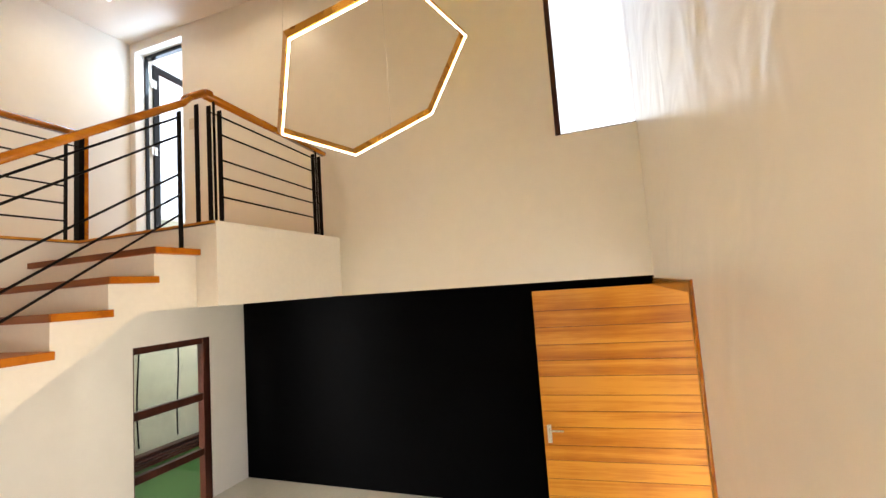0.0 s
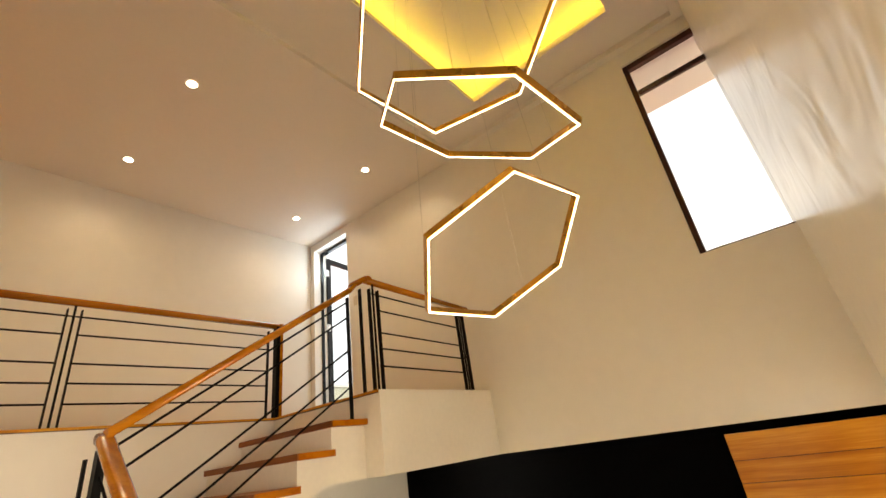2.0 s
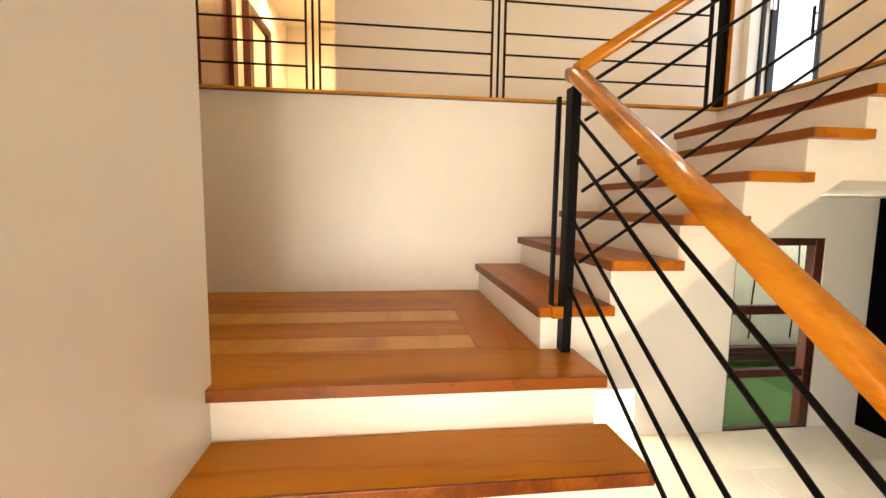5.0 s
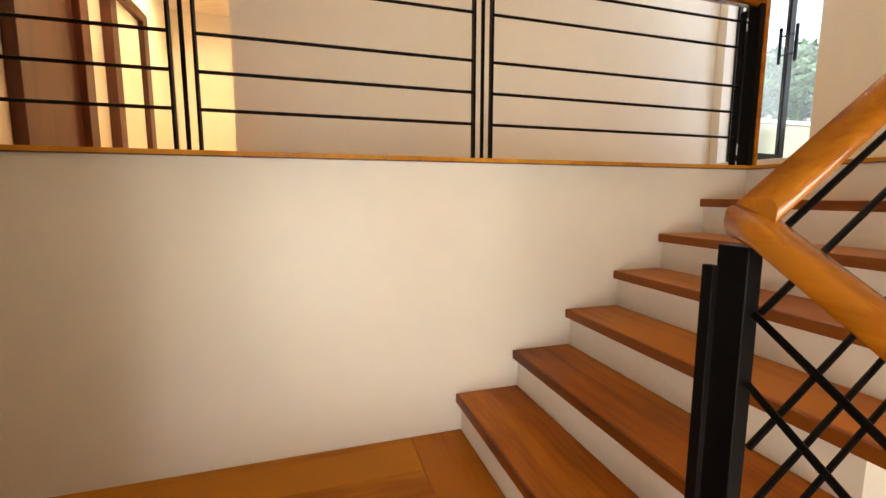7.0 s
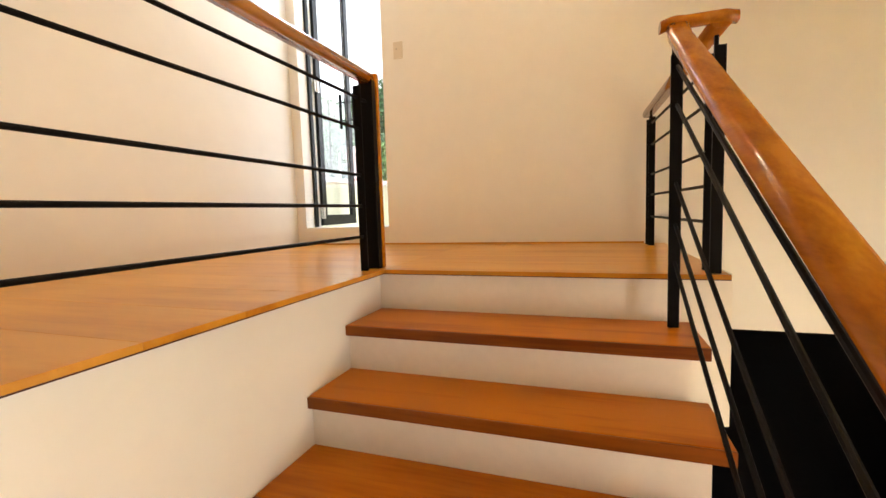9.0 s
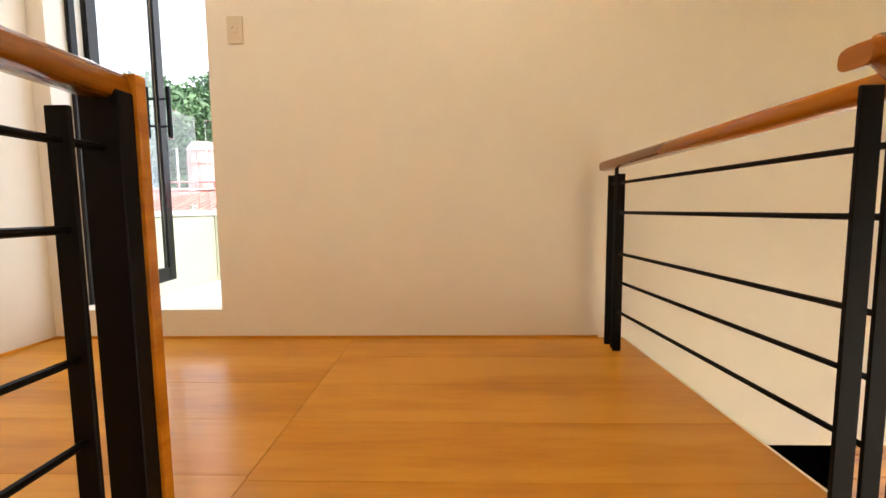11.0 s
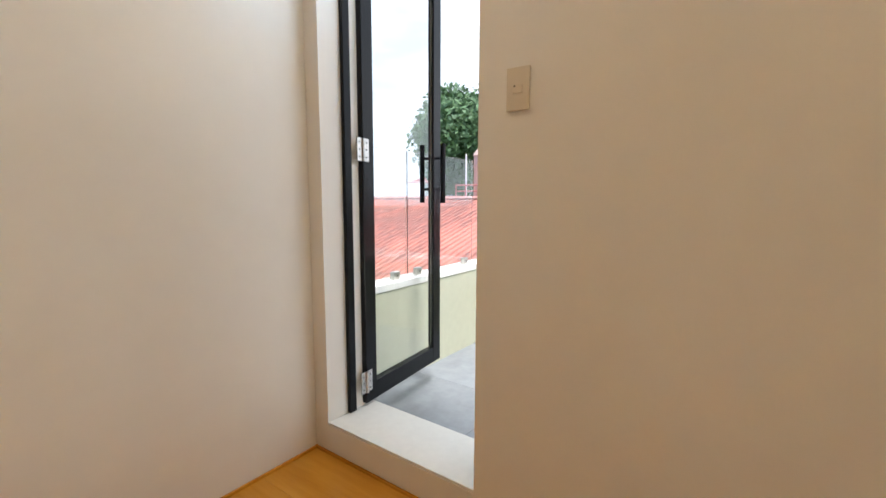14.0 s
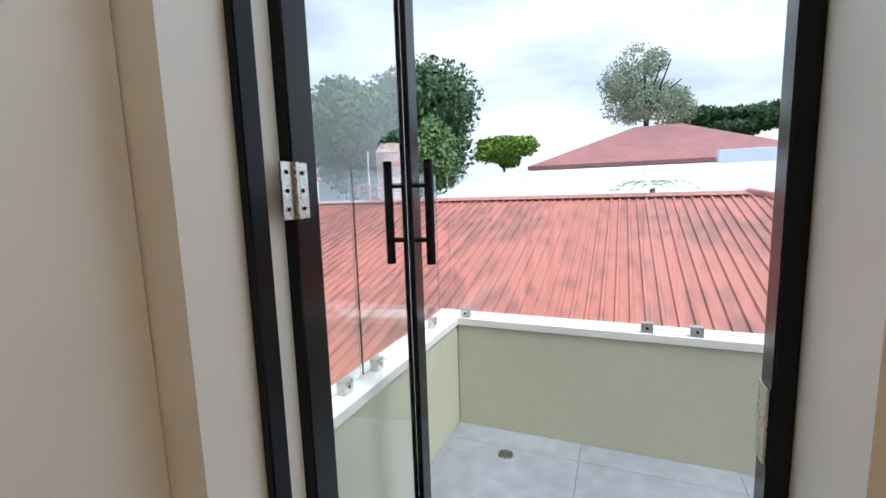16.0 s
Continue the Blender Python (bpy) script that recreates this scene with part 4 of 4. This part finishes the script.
tree("broad_tree", 39.4, 25.2, 17, 9.4, 7.4, 9.4, LEAF_DARK, 70000, 0.29, 1, "large dark green broad-leaved tree", 34)
tree("young_tree", 28.4, 15.4, 10, 2.2, 3.0, 6.6, LEAF_MID, 8000, 0.20, 2, "smaller mid green tree beside the red roof", 12)
tree("bright_tree", 45.8, 14.0, 9, 3.3, 1.9, 8.2, LEAF_BRIGHT, 7000, 0.24, 3, "rounded bright yellow-green tree", 12)
tree("feathery_tree", 69.5, -0.8, 23, 5.6, 5.6, 17.8, LEAF_PALE, 15000, 0.22, 5, "tall feathery pale grey-green tree", 18)
tree("spreading_tree", 88, -14.2, 16, 9.5, 2.6, 14.2, LEAF_DARK, 12000, 0.5, 6, "wide flat-topped dark green tree", 18)
tree("spreading_tree", 68, 44, 14, 8.0, 2.6, 12.4, LEAF_DARK, 9000, 0.45, 7, "wide dark green tree beyond the far house", 14)

tk = thing("water_tank", "weathered pinkish concrete water tank behind the red roof", "water tank")
part("tank", rod((15.0, 10.8, -0.3), (15.0, 10.8, 6.0), 0.60, 20), TANK, tk)
part("lid", rod((15.0, 10.8, 6.0), (15.0, 10.8, 6.35), 0.66, 8, 0.42), TANK, tk, "faceted concrete lid")
part("rim", rod((15.0, 10.8, 5.50), (15.0, 10.8, 5.58), 0.63, 20), TANK, tk)
part("pipe", rod((14.3, 11.45, 0.0), (14.3, 11.45, 6.05), 0.035, 8), WHITE_EXT, tk, "white standpipe")
rr = thing("roof_railing", "low rusty red railing behind the roof ridge", "railing")
part("rail", rod((14.2, 9.3, 4.75), (14.2, 11.9, 4.75), 0.03, 8), ROOF_FAR, rr)
part("rail", rod((14.2, 9.3, 4.5), (14.2, 11.9, 4.5), 0.025, 8), ROOF_FAR, rr)
for y in (9.3, 10.0, 10.7, 11.4, 11.9):
    part("post", rod((14.2, y, 2.5), (14.2, y, 4.77), 0.03, 8), ROOF_FAR, rr)

pt = thing("palm", "young palm with thin arching fronds behind the ridge", "palm")
part("trunk", rod((14.6, 1.4, -0.3), (14.6, 1.4, 4.3), 0.11, 9, 0.08), BARK, pt)
rnd = random.Random(8)
for k in range(9):
    a = 2 * math.pi * k / 9 + rnd.uniform(-0.2, 0.2)
    bm = bmesh.new()
    prev = None
    for j in range(9):
        s = j / 8
        c = Vector((14.6 + math.cos(a) * 1.6 * s, 1.4 + math.sin(a) * 1.6 * s, 4.3 + 1.3 * s - 1.7 * s * s))
        side = Vector((-math.sin(a), math.cos(a), 0)) * 0.16 * math.sin(math.pi * min(1, s + 0.08))
        for sg in (-1, 1):
            p0, p1 = bm.verts.new(c), bm.verts.new(c + Vector((0, 0, 0.03)))
            p2 = bm.verts.new(c + sg * side + Vector((math.cos(a) * 0.14, math.sin(a) * 0.14, -0.08)))
            bm.faces.new((p0, p1, p2))
    tagged(part("frond", bm, LEAF_BRIGHT, pt), kind="stuff")

# cloudy sky beyond the houses
def sky_backdrop():
    m = bpy.data.materials.new("cloudy_sky")
    m.use_nodes = True
    n, l = m.node_tree.nodes, m.node_tree.links
    n.remove(n["Principled BSDF"])
    co, mp = n.new("ShaderNodeTexCoord"), n.new("ShaderNodeMapping")
    mp.inputs["Scale"].default_value = (0.006, 0.006, 0.019)
    a = n.new("ShaderNodeTexNoise")
    a.inputs["Scale"].default_value, a.inputs["Detail"].default_value, a.inputs["Roughness"].default_value = 1.4, 6, 0.55
    r, e = n.new("ShaderNodeValToRGB"), n.new("ShaderNodeEmission")
    el = r.color_ramp.elements
    el[0].position, el[0].color = 0.30, (0.52, 0.58, 0.66, 1)
    el[1].position, el[1].color = 0.62, (1.0, 1.0, 1.0, 1)
    mid = el.new(0.45)
    mid.color = (0.76, 0.80, 0.86, 1)
    l.new(co.outputs["Object"], mp.inputs["Vector"]), l.new(mp.outputs[0], a.inputs["Vector"])
    l.new(a.outputs["Fac"], r.inputs["Fac"]), l.new(r.outputs["Color"], e.inputs["Color"])
    e.inputs["Strength"].default_value = SKY
    l.new(e.outputs[0], n["Material Output"].inputs["Surface"])
    bm = bmesh.new()
    Rr, nu, nv = 260.0, 40, 20
    g = [[bm.verts.new((Rr * math.cos(v) * math.cos(u), Rr * math.cos(v) * math.sin(u), Rr * math.sin(v))) for u in [radians(-88 + 176 * i / nu) for i in range(nu + 1)]] for v in [radians(-4 + 92 * j / nv) for j in range(nv + 1)]]
    for j in range(nv):
        for i in range(nu):
            bm.faces.new((g[j][i], g[j + 1][i], g[j + 1][i + 1], g[j][i + 1]))
    ob = part("backdrop", bm, m)
    tagged(ob, "bright cloudy white and grey sky", "sky", kind="structure")


SKY = 0.92
sky_backdrop()

# ---------------------------------------------------------------- floors in pieces
def planks(parent_name, x0, x1, y0, y1, w, label):
    f = structure(parent_name, box((x0, y0, UP - 0.0215), (x1, y1, UP - 0.018)), BROWN, label, "floor")
    n = max(1, round((x1 - x0) / w))
    for k in range(n):
        a = x0 + (x1 - x0) * k / n
        part("plank", box((a, y0, UP - 0.018), (a + (x1 - x0) / n - 0.001, y1, UP), 0.0008), FLOOR_WOOD, f)


structure("landing_edge", box((-1.48, 0.0, UP - 0.0217), (-0.002, 0.0098, UP - 0.0008)), RISER, "white plastered edge of the upper landing", "floor")
planks("floor_landing", -1.50, -0.002, 0.010, YP - 0.03, 0.30, "varnished wooden plank floor of the upper landing")
planks("floor_corridor", -5.88, -0.002, YP - 0.029, YB - 0.002, 0.30, "varnished wooden plank floor of the upper corridor")
planks("floor_hall", -5.88, -4.345, YB, 7.99, 0.30, "varnished wooden plank floor of the bedroom hallway")
part_b = structure("baseboard", box((-0.012, 0.14, UP), (-0.0015, YB - 0.012, UP + 0.012)), FLOOR_WOOD, "thin wooden edge strip along the wall", "baseboard")
structure("baseboard_2", box((-4.33, YB - 0.012, UP), (-0.0015, YB - 0.001, UP + 0.012)), FLOOR_WOOD, "thin wooden edge strip along the corridor wall", "baseboard")

tf = structure("floor", box((-5.9, -7.0, -0.012), (1.03, 2.29, -0.008)), GROUT, "glossy cream porcelain tile floor", "floor")
me = None
S = 0.60
for i in range(-16, 1):
    for j in range(-8, 4):
        xa, ya = i * S + 0.43, j * S - 0.11
        if ya + S > 2.29 or (xa < -4.6 and ya > -1.9 and ya < -0.3):
            continue
        if me is None:
            t = part("tile", box((0.001, 0.001, 0), (S - 0.001, S - 0.001, 0.032), 0.0008), TILE, tf)
            me = t.data
        else:
            t = new("tile", me)
            t.parent = tf
        t.location = (xa, ya, -0.008)
bt = structure("balcony_floor", box((0.242, -0.5, 2.939), (1.964, 3.22, 2.944)), BALC_GROUT, "damp grey balcony tile floor", "floor")
xs, ys = (0.244, 0.27, 1.03, 1.79, 1.963), (-0.5, 0.20, 0.96, 1.72, 2.48, 3.219)
for xa, xb in zip(xs, xs[1:]):
    for ya, yb in zip(ys, ys[1:]):
        part("tile", box((xa + 0.001, ya + 0.001, 2.944), (xb - 0.001, yb - 0.001, 2.952), 0.0008), BALC_TILE, bt)
